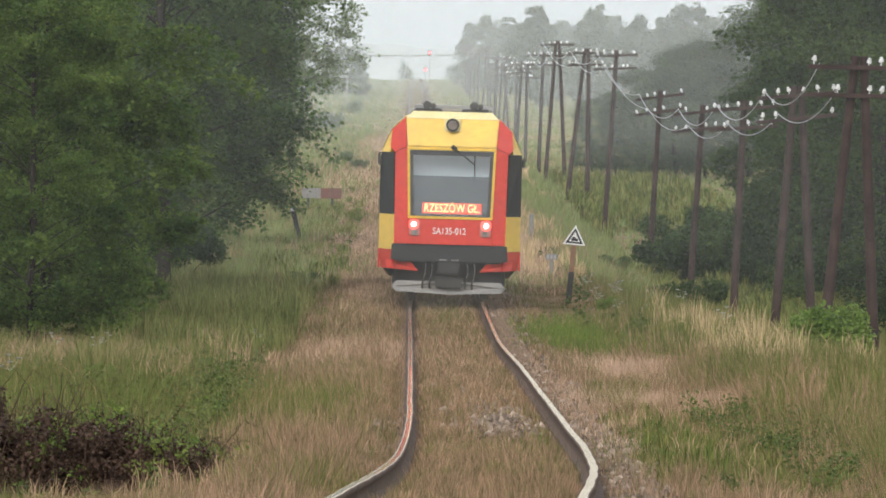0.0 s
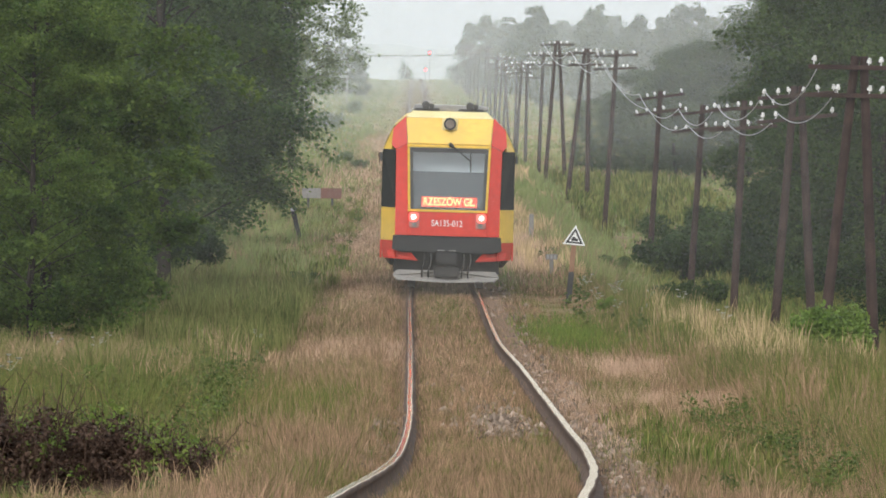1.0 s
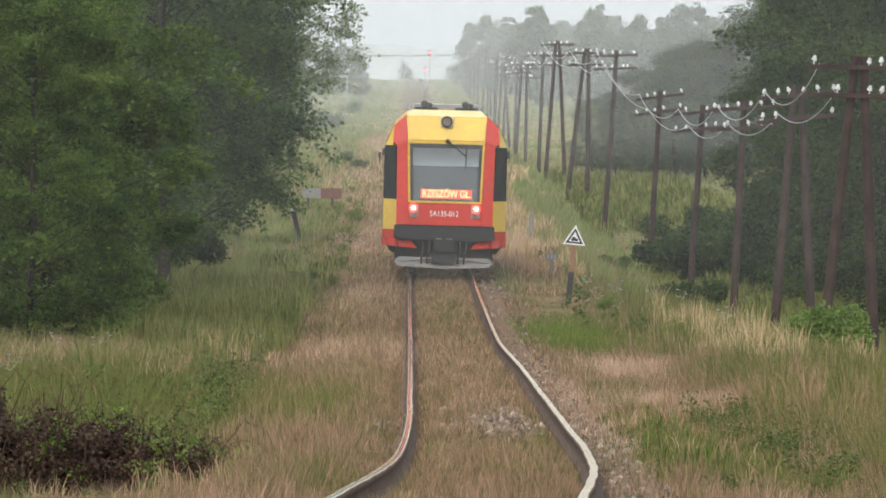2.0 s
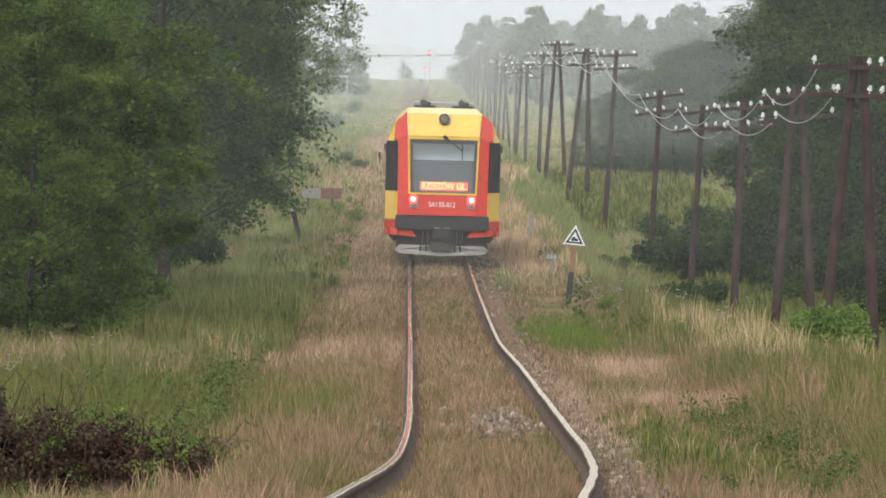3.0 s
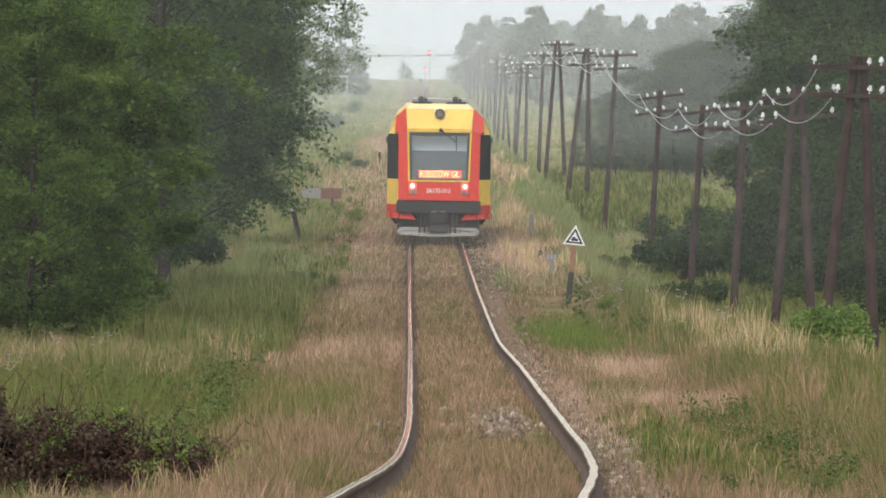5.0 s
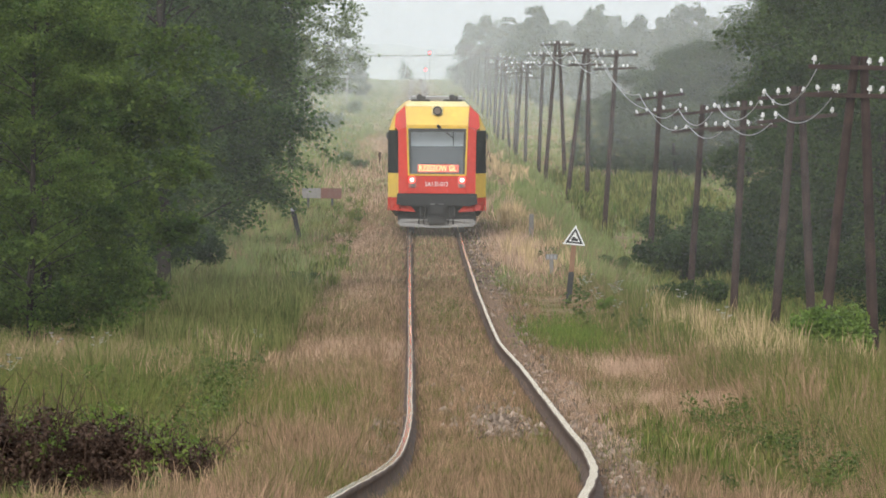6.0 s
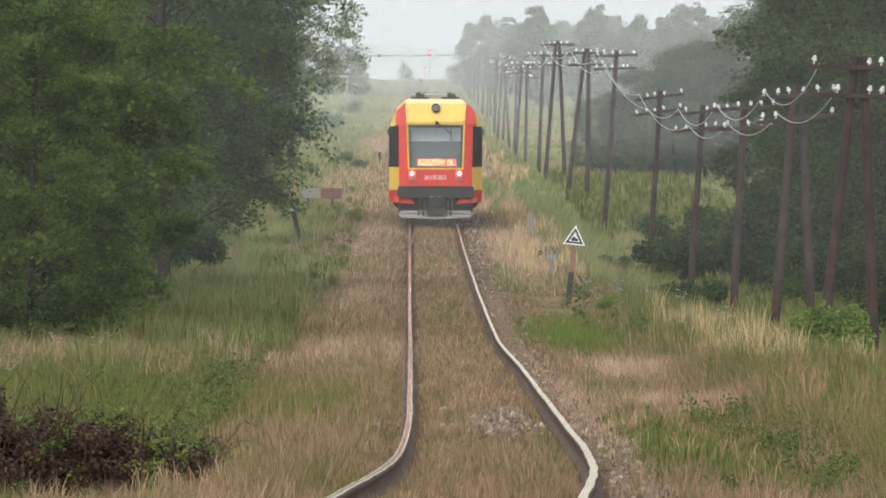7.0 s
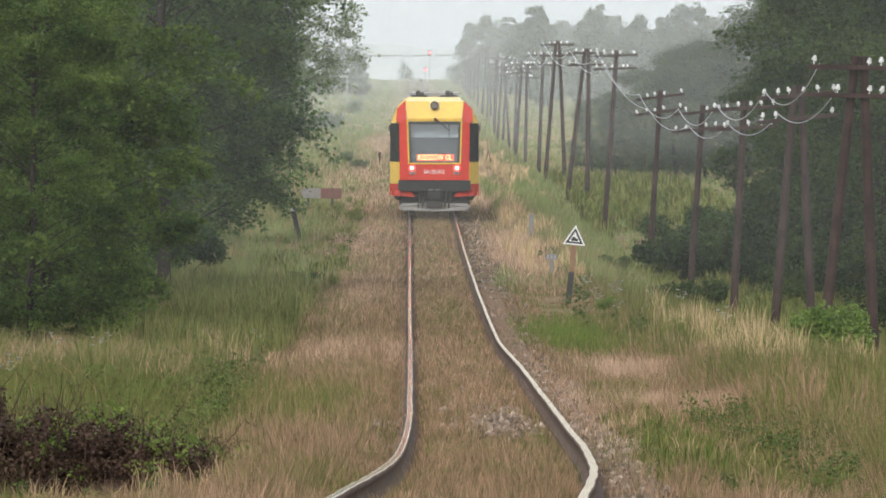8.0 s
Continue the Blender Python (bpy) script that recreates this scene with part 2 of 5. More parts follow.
right_drop = smooth_keys([(-30, -0.3), (100, -0.4), (150, -0.5), (175, -0.75), (200, -1.4), (240, -2.0), (310, -2.4), (360, -1.6), (420, -1.2), (500, -1.4), (700, -1.7), (800, -1.2), (1200, -0.6), (6000, -0.3)])


def step(x, a, b):
    u = np.clip((x - a) / (b - a), 0, 1)
    return u * u * (3 - 2 * u)


def ground_z(x, y):
    x, y = np.asarray(x, dtype=float), np.asarray(y, dtype=float)
    d = x - track_x(y)
    z = track_z(y) - 0.20 + 0.06 * (1 - step(np.abs(d), 0.52, 0.66)) + 0.05 * step(-d, 0.84, 1.1)
    z = z + step(d, 3.0, 8.0) * right_drop(y) - step(d, 1.3, 2.6) * 0.10
    z = z - step(-d, 1.5, 3.2) * 0.22 + step(-d, 4.0, 9.0) * 0.15
    z = z + (ripple(x, y, 5, 5.0) - 0.5) * 0.16 * step(np.abs(d), 1.3, 3.0)
    return z


def build_ground():
    fx = np.concatenate([-np.geomspace(2600, 16, 26), np.arange(-15, -4, 0.5), np.arange(-4, 4.01, 0.2), np.arange(4.5, 15.1, 0.5), np.geomspace(16, 2600, 26)])
    fy = np.concatenate([[-4500, -1500, -400, -150, -60], np.arange(-30, 330, 1.0), np.arange(330, 900, 5), np.arange(900, 1600, 20), np.geomspace(1600, 4900, 14)])
    X, Y = np.meshgrid(fx, fy)
    X = X + track_x(Y)
    Z = ground_z(X, Y)
    nx, ny = len(fx), len(fy)
    i = (np.arange(ny - 1)[:, None] * nx + np.arange(nx - 1)[None, :]).ravel()
    me = np_mesh("ground", np.stack([X, Y, Z], -1).reshape(-1, 3), np.stack([i, i + 1, i + nx + 1, i + nx], -1), M_GROUND, M_FIELD, M_TRACKSOIL)
    mid = np.abs((fx[:-1] + fx[1:]) / 2)
    side = (fx[:-1] + fx[1:]) / 2
    soil = (mid > 0.58) & (mid < 1.02) | (side > 0.58) & (side < 1.55)
    mown = (fy[:-1, None] > 335) & ~((fx[None, :-1] > 2.0) & (fy[:-1, None] < 560))
    slot = np.where(soil[None, :], 2, np.where(mown & (mid[None, :] > 1.6), 1, 0)).astype(np.int32)
    me.polygons.foreach_set("material_index", slot.ravel())
    me.polygons.foreach_set("use_smooth", np.ones(len(me.polygons), dtype=bool))
    return tagged(new("ground", me), "dry summer turf and rough meadow along the track", "ground", kind="structure")


build_ground()


# ---- railway track ----
def rail_mesh(offset):
    y = np.concatenate([np.arange(-20, 330, 0.6), np.arange(330, 1500, 6.0)])
    cx, cz = track_x(y), track_z(y)
    tx = np.gradient(cx, y)
    nrm = np.sqrt(1 + tx * tx)
    prof = np.array([(-0.072, -0.172), (0.072, -0.172), (0.065, -0.150), (0.012, -0.135), (0.012, -0.045), (0.036, -0.034), (0.036, -0.006), (0.028, 0.0), (0.018, 0.0004), (-0.018, 0.0004), (-0.028, 0.0), (-0.036, -0.006), (-0.036, -0.034), (-0.012, -0.045), (-0.012, -0.135), (-0.065, -0.150)])
    k = len(prof)
    wob = (ripple(np.zeros_like(y) + offset * 7, y, 31, 3.5) - 0.5) * 0.012
    v = np.zeros((len(y), k, 3))
    o = offset + wob[:, None] + prof[None, :, 0]
    v[:, :, 0] = cx[:, None] + o / nrm[:, None]
    v[:, :, 1] = y[:, None] - o * (tx / nrm)[:, None]
    v[:, :, 2] = cz[:, None] + prof[None, :, 1]
    i = np.arange(len(y) - 1)[:, None] * k + np.arange(k)[None, :]
    j = np.arange(len(y) - 1)[:, None] * k + (np.arange(k)[None, :] + 1) % k
    me = np_mesh("rail", v.reshape(-1, 3), np.stack([i, j, j + k, i + k], -1).reshape(-1, 4), M_RAILWEB, M_RAILTOP, M_RAILMID if offset < 0 else M_RAILTOP)
    seg = np.tile(np.arange(k), len(y) - 1)
    me.polygons.foreach_set("material_index", (((seg >= 7) & (seg <= 9)) + 1 * (seg == 8)).astype(np.int32))
    return me


railway = tagged(new("railway_track"), "single overgrown railway track with shiny rail heads", "railway track", kind="structure")
for side in (-0.75, 0.75):
    data_part("rail", rail_mesh(side), railway, "rusty steel rail with polished head")


# ---- train: a red and yellow diesel railcar ----
def tube_disc(bm, x, y, z, r, depth, sides=20):
    return rod(bm, (x, y, z), (x, y + depth, z), r, r, sides)


def text_part(name, body, size, material, parent, place, width, bold=0.0):
    cu = bpy.data.curves.new(name, "FONT")
    cu.body, cu.size, cu.align_x, cu.align_y, cu.extrude, cu.offset = body, size, "CENTER", "CENTER", 0.004, bold
    cu.materials.append(material)
    ob = new(name, cu)
    bpy.context.view_layer.update()
    sx = width / max(ob.dimensions.x, 0.01)
    ob.parent = parent
    ob.matrix_basis = pose(*place, 90, 0, 0) @ Matrix.Diagonal((sx, 1, 1, 1))
    return ob


SECTION = [(1.22, 0.50), (1.40, 0.72), (1.44, 1.05), (1.44, 2.95), (1.40, 3.12), (1.22, 3.50), (0.95, 3.74), (0.5, 3.85), (0, 3.88)]


def ring(bm, y, scale_x=1.0, dz=0.0, top=1.0):
    half = [(x * scale_x, z if z < 3 else 3 + (z - 3) * top + dz) for x, z in SECTION]
    pts = [(-x, z) for x, z in half] + [(x, z) for x, z in half[-2::-1]]
    return [bm.verts.new((x, y, z)) for x, z in pts]


def build_train():
    train = tagged(new("railcar"), "red and yellow diesel railcar seen from its lit rear cab", "train")
    bm = bmesh.new()
    rings = [ring(bm, 0.75), ring(bm, 8.0), ring(bm, 16.0), ring(bm, 23.3), ring(bm, 24.0, 0.82, -0.05, 0.9)]
    n = len(rings[0])
    for a, b in zip(rings, rings[1:]):
        for i in range(n):
            bm.faces.new((a[i], a[(i + 1) % n], b[(i + 1) % n], b[i]))
    bm.faces.new(rings[-1])
    bmesh.ops.recalc_face_normals(bm, faces=bm.faces)
    part("body", bm, M_YELLOW, train)
    # corner of the cab on each side
    for s in (-1, 1):
        def corner(name, z0, z1, xin0, xin1, xout0, xout1, mat, label="", yin=0.14):
            b = bmesh.new()
            q = [b.verts.new(p) for p in ((s * xin0, yin, z0), (s * xout0, 0.75, z0), (s * xout1, 0.75, z1), (s * xin1, yin, z1))]
            q2 = [b.verts.new((v.co.x - s * 0.04, v.co.y + 0.03, v.co.z)) for v in q]
            fs = [b.faces.new(q), b.faces.new(q2[::-1])] + [b.faces.new((q[(i + 1) % 4], q[i], q2[i], q2[(i + 1) % 4])) for i in range(4)]
            bmesh.ops.recalc_face_normals(b, faces=fs)
            return part(name, b, mat, train, label)
        corner("corner_skirt", 0.66, 1.05, 1.10, 1.14, 1.38, 1.44, M_RED, "red lower corner panel")
        corner("corner_panel", 1.054, 1.76, 1.14, 1.14, 1.44, 1.44, M_YELLOW, "yellow corner panel")
        corner("corner_window", 1.764, 3.02, 1.14, 1.17, 1.44, 1.43, M_TINT, "black tinted corner window")
        corner("corner_roof_panel", 3.024, 3.49, 1.25, 1.225, 1.43, 1.22, M_YELLOW, "yellow corner of the roof", 0.33)
        b = bmesh.new()
        slab(b, [(s * 0.86, 0.02, 1.17), (s * 1.13, 0.13, 1.17), (s * 1.16, 0.15, 3.02), (s * 0.905, 0.06, 3.14), (s * 0.86, 0.02, 1.70)], 0.05, 0.012)
        part("pillar", b, M_RED, train, "red windscreen pillar")
        b = bmesh.new()
        slab(b, [(s * 0.908, 0.06, 3.144), (s * 1.16, 0.15, 3.024), (s * 1.25, 0.22, 3.12), (s * 1.22, 0.30, 3.48), (s * 0.95, 0.25, 3.75)], 0.05, 0.012)
        part("upper_pillar", b, M_RED, train, "sloping red upper pillar")
        b = bmesh.new()
        slab(b, [(s * 0.62, 0.10, 0.62), (s * 1.26, 0.22, 0.66), (s * 1.30, 0.24, 0.84), (s * 0.80, 0.08, 0.84)], 0.06, 0.02)
        part("lower_skirt", b, M_RED, train, "red lower skirt")
    b = bmesh.new()
    slab(b, [(-0.90, 0.05, 3.15), (0.90, 0.05, 3.15), (0.945, 0.22, 3.72), (-0.945, 0.22, 3.72)], 0.05, 0.02)
    part("headboard", b, M_YELLOW, train, "yellow panel above the windscreen")
    b = bmesh.new()
    slab(b, [(-0.945, 0.23, 3.724), (0.945, 0.23, 3.724), (0.80, 0.75, 3.87), (-0.80, 0.75, 3.87)], 0.04)
    part("roof_edge", b, M_CREAM, train, "pale yellow roof edge")
    # windscreen frame in four bars
    for pts in ([(-0.905, 0.04, 3.08), (0.905, 0.04, 3.08), (0.905, 0.045, 3.145), (-0.905, 0.045, 3.145)],
                [(-0.86, 0.0, 1.69), (0.86, 0.0, 1.69), (0.86, 0.0, 1.74), (-0.86, 0.0, 1.74)],
                [(-0.86, 0.0, 1.744), (-0.81, 0.0, 1.744), (-0.855, 0.04, 3.076), (-0.905, 0.04, 3.076)],
                [(0.81, 0.0, 1.744), (0.86, 0.0, 1.744), (0.905, 0.04, 3.076), (0.855, 0.04, 3.076)]):
        b = bmesh.new()
        slab(b, pts, 0.05, 0.008)
        part("windscreen_frame", b, M_YELLOW, train, "yellow windscreen frame bar")
    b = bmesh.new()
    slab(b, [(-0.806, 0.03, 1.746), (0.806, 0.03, 1.746), (0.85, 0.065, 3.074), (-0.85, 0.065, 3.074)], 0.008)
    glass = part("windscreen", b, M_GLASS, train, "large single windscreen")
    glass.visible_shadow = False
    for pts in ([(-0.85, 0.05, 2.98), (0.85, 0.05, 2.98), (0.852, 0.052, 3.07), (-0.852, 0.052, 3.07)],
                [(-0.805, 0.02, 1.748), (-0.74, 0.02, 1.748), (-0.78, 0.05, 2.976), (-0.848, 0.05, 2.976)],
                [(0.74, 0.02, 1.748), (0.805, 0.02, 1.748), (0.848, 0.05, 2.976), (0.78, 0.05, 2.976)]):
        b = bmesh.new()
        slab(b, pts, 0.006)
        part("windscreen_border", b, M_GREY, train, "black printed glass border")
    # cab inside
    b = bmesh.new()
    box(b, -1.1, 1.1, 0.46, 0.50, 1.2, 3.6)
    part("cab_wall", b, M_CAB, train, "pale grey rear wall of the cab")
    b = bmesh.new()
    box(b, -1.05, 1.05, 0.2, 0.38, 1.3, 2.02, 0.04)
    part("driver_desk", b, M_GREY, train, "dark grey driver's desk")
    b = bmesh.new()
    box(b, -1.05, 1.05, 0.40, 0.45, 1.3, 2.56, 0.01)
    part("cab_partition", b, M_BLACK, train, "dark cab partition")
    b = bmesh.new()
    box(b, -1.0, 1.0, 0.3, 0.455, 3.3, 3.34)
    part("cab_ceiling", b, M_CAB, train)
    # destination display
    b = bmesh.new()
    box(b, -0.64, 0.66, 0.075, 0.16, 1.765, 2.05, 0.01)
    disp = part("destination_display", b, M_BLACK, train, "destination display with orange lit letters")
    b = bmesh.new()
    box(b, -0.575, 0.635, 0.070, 0.0745, 1.795, 2.02)
    part("lit_field", b, M_LEDPANEL, disp, "red lit field behind the letters")
    text_part("display_text", "RZESZÓW GŁ.", 0.235, M_LED, disp, (0.03, 0.066, 1.905), 1.12, 0.002)
    # lower front
    b = bmesh.new()
    slab(b, [(-0.86, 0.01, 1.17), (0.86, 0.01, 1.17), (0.86, 0.01, 1.686), (-0.86, 0.01, 1.686)], 0.05, 0.01)
    front = part("front_panel", b, M_RED, train, "red front panel with white lettering")
    text_part("fleet_lettering", "SA135-012", 0.19, M_WHITE, front, (-0.01, 0.004, 1.44), 0.67, 0.0)
    b = bmesh.new()
    slab(b, [(-0.98, 0.02, 0.80), (0.98, 0.02, 0.80), (1.19, 0.02, 0.86), (1.17, 0.02, 1.166), (-1.17, 0.02, 1.166), (-1.19, 0.02, 0.86)], 0.12, 0.03)
    part("bumper_band", b, M_BLACK, train, "black impact band")
    b = bmesh.new()
    box(b, -1.15, 1.15, 0.6, 0.7, 0.35, 1.2)
    part("buffer_beam", b, M_GREY, train, "dark grimy buffer beam")
    for s in (-1, 1):
        b = bmesh.new()
        box(b, s * 0.72 - 0.11, s * 0.72 + 0.11, -0.03, 0.03, 1.34, 1.67, 0.02)
        lamp = part("tail_light", b, M_LAMPBOX, train, "tail light housing, lamp glow painted in as dull red")
        b = bmesh.new()
        # Lens is made wider to take in the lamp's halo.
        tube_disc(b, s * 0.735, -0.045, 1.57, 0.10, 0.02)
        part("lens", b, M_TAIL, lamp, "glowing red lens")
        b = bmesh.new()
        tube_disc(b, s * 0.735, -0.055, 1.57, 0.05, 0.02)
        part("bulb", b, M_TAILCORE, lamp, "bright lamp core")
        b = bmesh.new()
        tube_disc(b, s * 0.715, -0.04, 1.41, 0.055, 0.02)
        part("unlit_lens", b, M_STEEL, lamp, "unlit lower lens")
    # coupler and hoses
    b = bmesh.new()
    box(b, -0.22, 0.22, -0.25, 0.3, 0.58, 0.84, 0.03)
    coupler = part("coupler", b, M_BLACK, train, "black automatic coupler head")
    for s in (-1, 1):
        b = bmesh.new()
        box(b, s * 0.12 - 0.08, s * 0.12 + 0.08, -0.27, -0.2, 0.85, 0.875, 0.004)
        part("coupler_edge", b, M_STEEL, coupler, "worn bright edge")
    b = bmesh.new()
    box(b, -0.27, 0.27, -0.1, 0.2, 0.28, 0.52, 0.03)
    part("coupler_guard", b, M_BLACK, train, "grey guard below the coupler")
    for x in (-0.50, -0.36, 0.36, 0.50):
        b = bmesh.new()
        last = Vector((x, 0.12, 0.82))
        for k in range(1, 7):
            p = Vector((x + 0.03 * math.sin(k), 0.12 - 0.22 * math.sin(k / 6 * 3.14), 0.82 - 0.10 * k))
            rod(b, last, p, 0.022, 0.022, 6)
            last = p
        part("air_hose", b, M_BLACK, train, "black rubber air hose")
    b = bmesh.new()
    slab(b, [(-1.06, 0.02, 0.20), (0, -0.12, 0.16), (1.06, 0.02, 0.20), (1.16, 0.10, 0.30), (1.06, 0.12, 0.42), (0, 0.0, 0.42), (-1.06, 0.12, 0.42), (-1.16, 0.10, 0.30)], 0.05, 0.012)
    part("obstacle_deflector", b, M_DUSTY, train, "dusty light grey obstacle deflector")
    # roof lamp, horns, wiper
    b = bmesh.new()
    slab(b, [(-0.17, 0.14, 3.46), (0.17, 0.14, 3.46), (0.17, 0.16, 3.72), (-0.17, 0.16, 3.72)], 0.05, 0.01)
    base = part("headlight_plate", b, M_CREAM, train)
    b = bmesh.new()
    tube_disc(b, 0, 0.06, 3.60, 0.135, 0.12, 24)
    lamp = part("headlight", b, M_BLACK, base, "round headlight rim")
    b = bmesh.new()
    tube_disc(b, 0, 0.05, 3.60, 0.095, 0.02, 24)
    part("headlight_glass", b, M_HEADGLASS, base, "unlit headlight glass")
    b = bmesh.new()
    box(b, -0.78, 0.82, 1.2, 1.3, 3.92, 3.985, 0.01)
    part("roof_rail", b, M_LIGHTGREY, train, "pale roof rail")
    for x in (-0.50, 0.46):
        b = bmesh.new()
        box(b, x - 0.28, x + 0.28, 0.95, 1.35, 3.84, 3.93, 0.02)
        tube_disc(b, x - 0.03, 0.9, 4.0, 0.085, 0.3, 14)
        tube_disc(b, x + 0.10, 0.9, 3.98, 0.055, 0.3, 12)
        part("horn", b, M_GREY, train, "dark roof horn")
    b = bmesh.new()
    box(b, -0.8, 0.8, 3.0, 7.0, 3.84, 4.0, 0.05)
    part("roof_unit", b, M_LIGHTGREY, train, "grey roof air unit")
    b = bmesh.new()
    rod(b, (0.02, -0.02, 3.16), (0.47, 0.0, 2.80), 0.014, 0.012, 6)
    rod(b, (0.0, -0.03, 3.17), (0.09, -0.01, 3.10), 0.05, 0.035, 8)
    wiper = part("wiper", b, M_BLACK, train, "black windscreen wiper")
    b = bmesh.new()
    rod(b, (0.47, 0.0, 3.0), (0.47, -0.01, 2.45), 0.014, 0.014, 6)
    part("wiper_blade", b, M_BLACK, wiper)
    for s in (-1, 1):
        b = bmesh.new()
        box(b, s * 1.47 - 0.03, s * 1.47 + 0.03, 0.8, 0.9, 2.75, 2.95, 0.02)
        part("side_camera", b, M_GREY, train, "small dark rear-view camera")
        for k in range(7):
            b = bmesh.new()
            y0 = 1.2 + k * 3.1
            box(b, s * 1.435 - 0.015, s * 1.435 + 0.015, y0, y0 + 2.7, 1.78, 2.95)
            part("side_window", b, M_TINT, train, "dark tinted side window")
        b = bmesh.new()
        box(b, s * 1.43 - 0.02, s * 1.43 + 0.02, 0.76, 23.3, 0.66, 1.04)
        part("side_skirt", b, M_RED, train, "red side skirt")
    axles = []
    for yb in (3.6, 20.2):
        b = bmesh.new()
        for s in (-1, 1):
            box(b, s * 1.0 - 0.06, s * 1.0 + 0.06, yb - 1.5, yb + 1.5, 0.35, 0.6, 0.03)
        box(b, -1.0, 1.0, yb - 0.2, yb + 0.2, 0.35, 0.55)
        part("bogie_frame", b, M_GREY, train, "dark bogie frame")
        for dy in (-1.1, 1.1):
            b = bmesh.new()
            for s in (-1, 1):
                rod(b, (s * 0.685, 0, 0), (s * 0.82, 0, 0), 0.42, 0.42, 24)
                rod(b, (s * 0.66, 0, 0), (s * 0.69, 0, 0), 0.45, 0.45, 24)
            rod(b, (-0.7, 0, 0), (0.7, 0, 0), 0.08, 0.08, 10)
            ax = part("wheelset", b, M_STEEL, train, "steel wheelset")
            axles.append((ax, yb + dy))
    return train, axles


railcar, wheelsets = build_train()
railcar.scale = (1.022, 1.022, 1.022)


# ---- telegraph poles ----
def build_pole(x, y, height, lean=0.0, a_frame=0.0, arms=2, arm_half=1.0, tilt=0.0, pegs=4, wood=None):
    wood = wood or M_POLE
    zg = float(ground_z(x, y))
    pole = tagged(new("telegraph_pole"), "weathered wooden telegraph pole with white porcelain insulators" if not a_frame else "A-shaped double wooden telegraph pole with white insulators", "telegraph pole", "telegraph poles beside the railway")
    pole.location = (x, y, zg)
    top = Vector((lean, 0, height))
    for s in ((-1, 1) if a_frame else (0,)):
        b = bmesh.new()
        rod(b, (s * a_frame / 2, 0, -0.4), top + Vector((s * 0.08, 0, 0)), 0.115, 0.085, 10)
        part("post", b, wood, pole)
    rnd = random.Random(int(y * 10))
    for k in range(arms):
        za = height - 0.22 - 0.55 * k
        f = za / height
        xa = lean * f
        b = bmesh.new()
        t = tilt + rnd.uniform(-0.02, 0.02)
        box(b, -arm_half, arm_half, -0.17, -0.10, -0.045, 0.045, 0.01)
        arm = part("crossarm", b, wood, pole)
        arm.matrix_basis = pose(xa, 0, za, 0, -math.degrees(t), 0)
        for j in range(pegs):
            px = -arm_half + 0.12 + j * (2 * arm_half - 0.24) / (pegs - 1) + rnd.uniform(-0.04, 0.04)
            if abs(px) < 0.12:
                px += 0.2
            if rnd.random() < 0.25:
                continue
            b = bmesh.new()
            rod(b, (px, -0.135, 0.04), (px, -0.135, 0.12), 0.015, 0.015, 6)
            tl, up = rnd.uniform(-0.03, 0.03), rnd.uniform(-0.02, 0.03)
            rod(b, (px, -0.135, 0.09 + up), (px + tl, -0.135, 0.15 + up), 0.052, 0.046, 10)
            rod(b, (px + tl, -0.135, 0.15 + up), (px + tl * 1.6, -0.135, 0.195 + up), 0.036, 0.03, 10)
            part("insulator", b, M_PORCELAIN, arm, "white porcelain insulator")
    return pole


POLES = [(8.4, 165, 6.0, 0.25, 1.1, 2, 1.0, -0.02, 5), (8.9, 200, 6.3, 0.12, 1.0, 2, 0.95, 0.08, 6), (8.77, 235, 6.3, 0.35, 0, 2, 0.95, 0.05, 6), (8.7, 270, 6.3, 0.45, 0, 2, 0.95, 0.08, 6), (8.5, 310, 6.8, 0.45, 0, 2, 0.9, 0.12, 6),
         (7.74, 350, 7.6, 0.55, 0, 2, 0.9, 0.04, 6), (7.47, 395, 7.2, 0.5, 1.0, 2, 0.9, 0.0, 6), (7.2, 440, 7.5, 0.15, 1.1, 2, 0.9, 0.03, 6), (6.95, 483, 7.1, 0.3, 0, 2, 0.9, 0.0, 6)]
for p in POLES:
    build_pole(*p)
rp = random.Random(4)
for k in range(20):
    yk = 525 + 43 * k
    build_pole(6.9 + rp.uniform(-0.3, 0.3), yk, 6.7 + rp.uniform(-0.5, 0.5), rp.uniform(-0.1, 0.5), 1.0 if k % 5 == 3 else 0, 2, 0.72, rp.uniform(-0.05, 0.05), 5, M_POLE_HAZED)


# slack wires from pole to pole
def build_wire(a, b, sag, r):
    a, b = np.array(a), np.array(b)
    u = np.linspace(0, 1, 22)[:, None]
    pts = a * (1 - u) + b * u
    pts[:, 2] -= sag * 4 * (u * (1 - u))[:, 0]
    me = np_mesh("telegraph_wire", *tube(pts, np.full(22, r), 5), M_WIRE)
    return tagged(new("telegraph_wire", me), "slack pale wire sagging between telegraph poles", "wire", "telegraph wires")


for (p, q) in zip(POLES, POLES[1:]):
    za, zb = float(ground_z(p[0], p[1])) + p[2], float(ground_z(q[0], q[1])) + q[2]
    for o, dz, sg in ((-0.78, -0.12, 0.55), (-0.45, -0.66, 0.4)):
        build_wire((p[0] + p[3] + o, p[1], za + dz), (q[0] + q[3] + o, q[1], zb + dz), sg, 0.012 + 0.00001 * p[1])


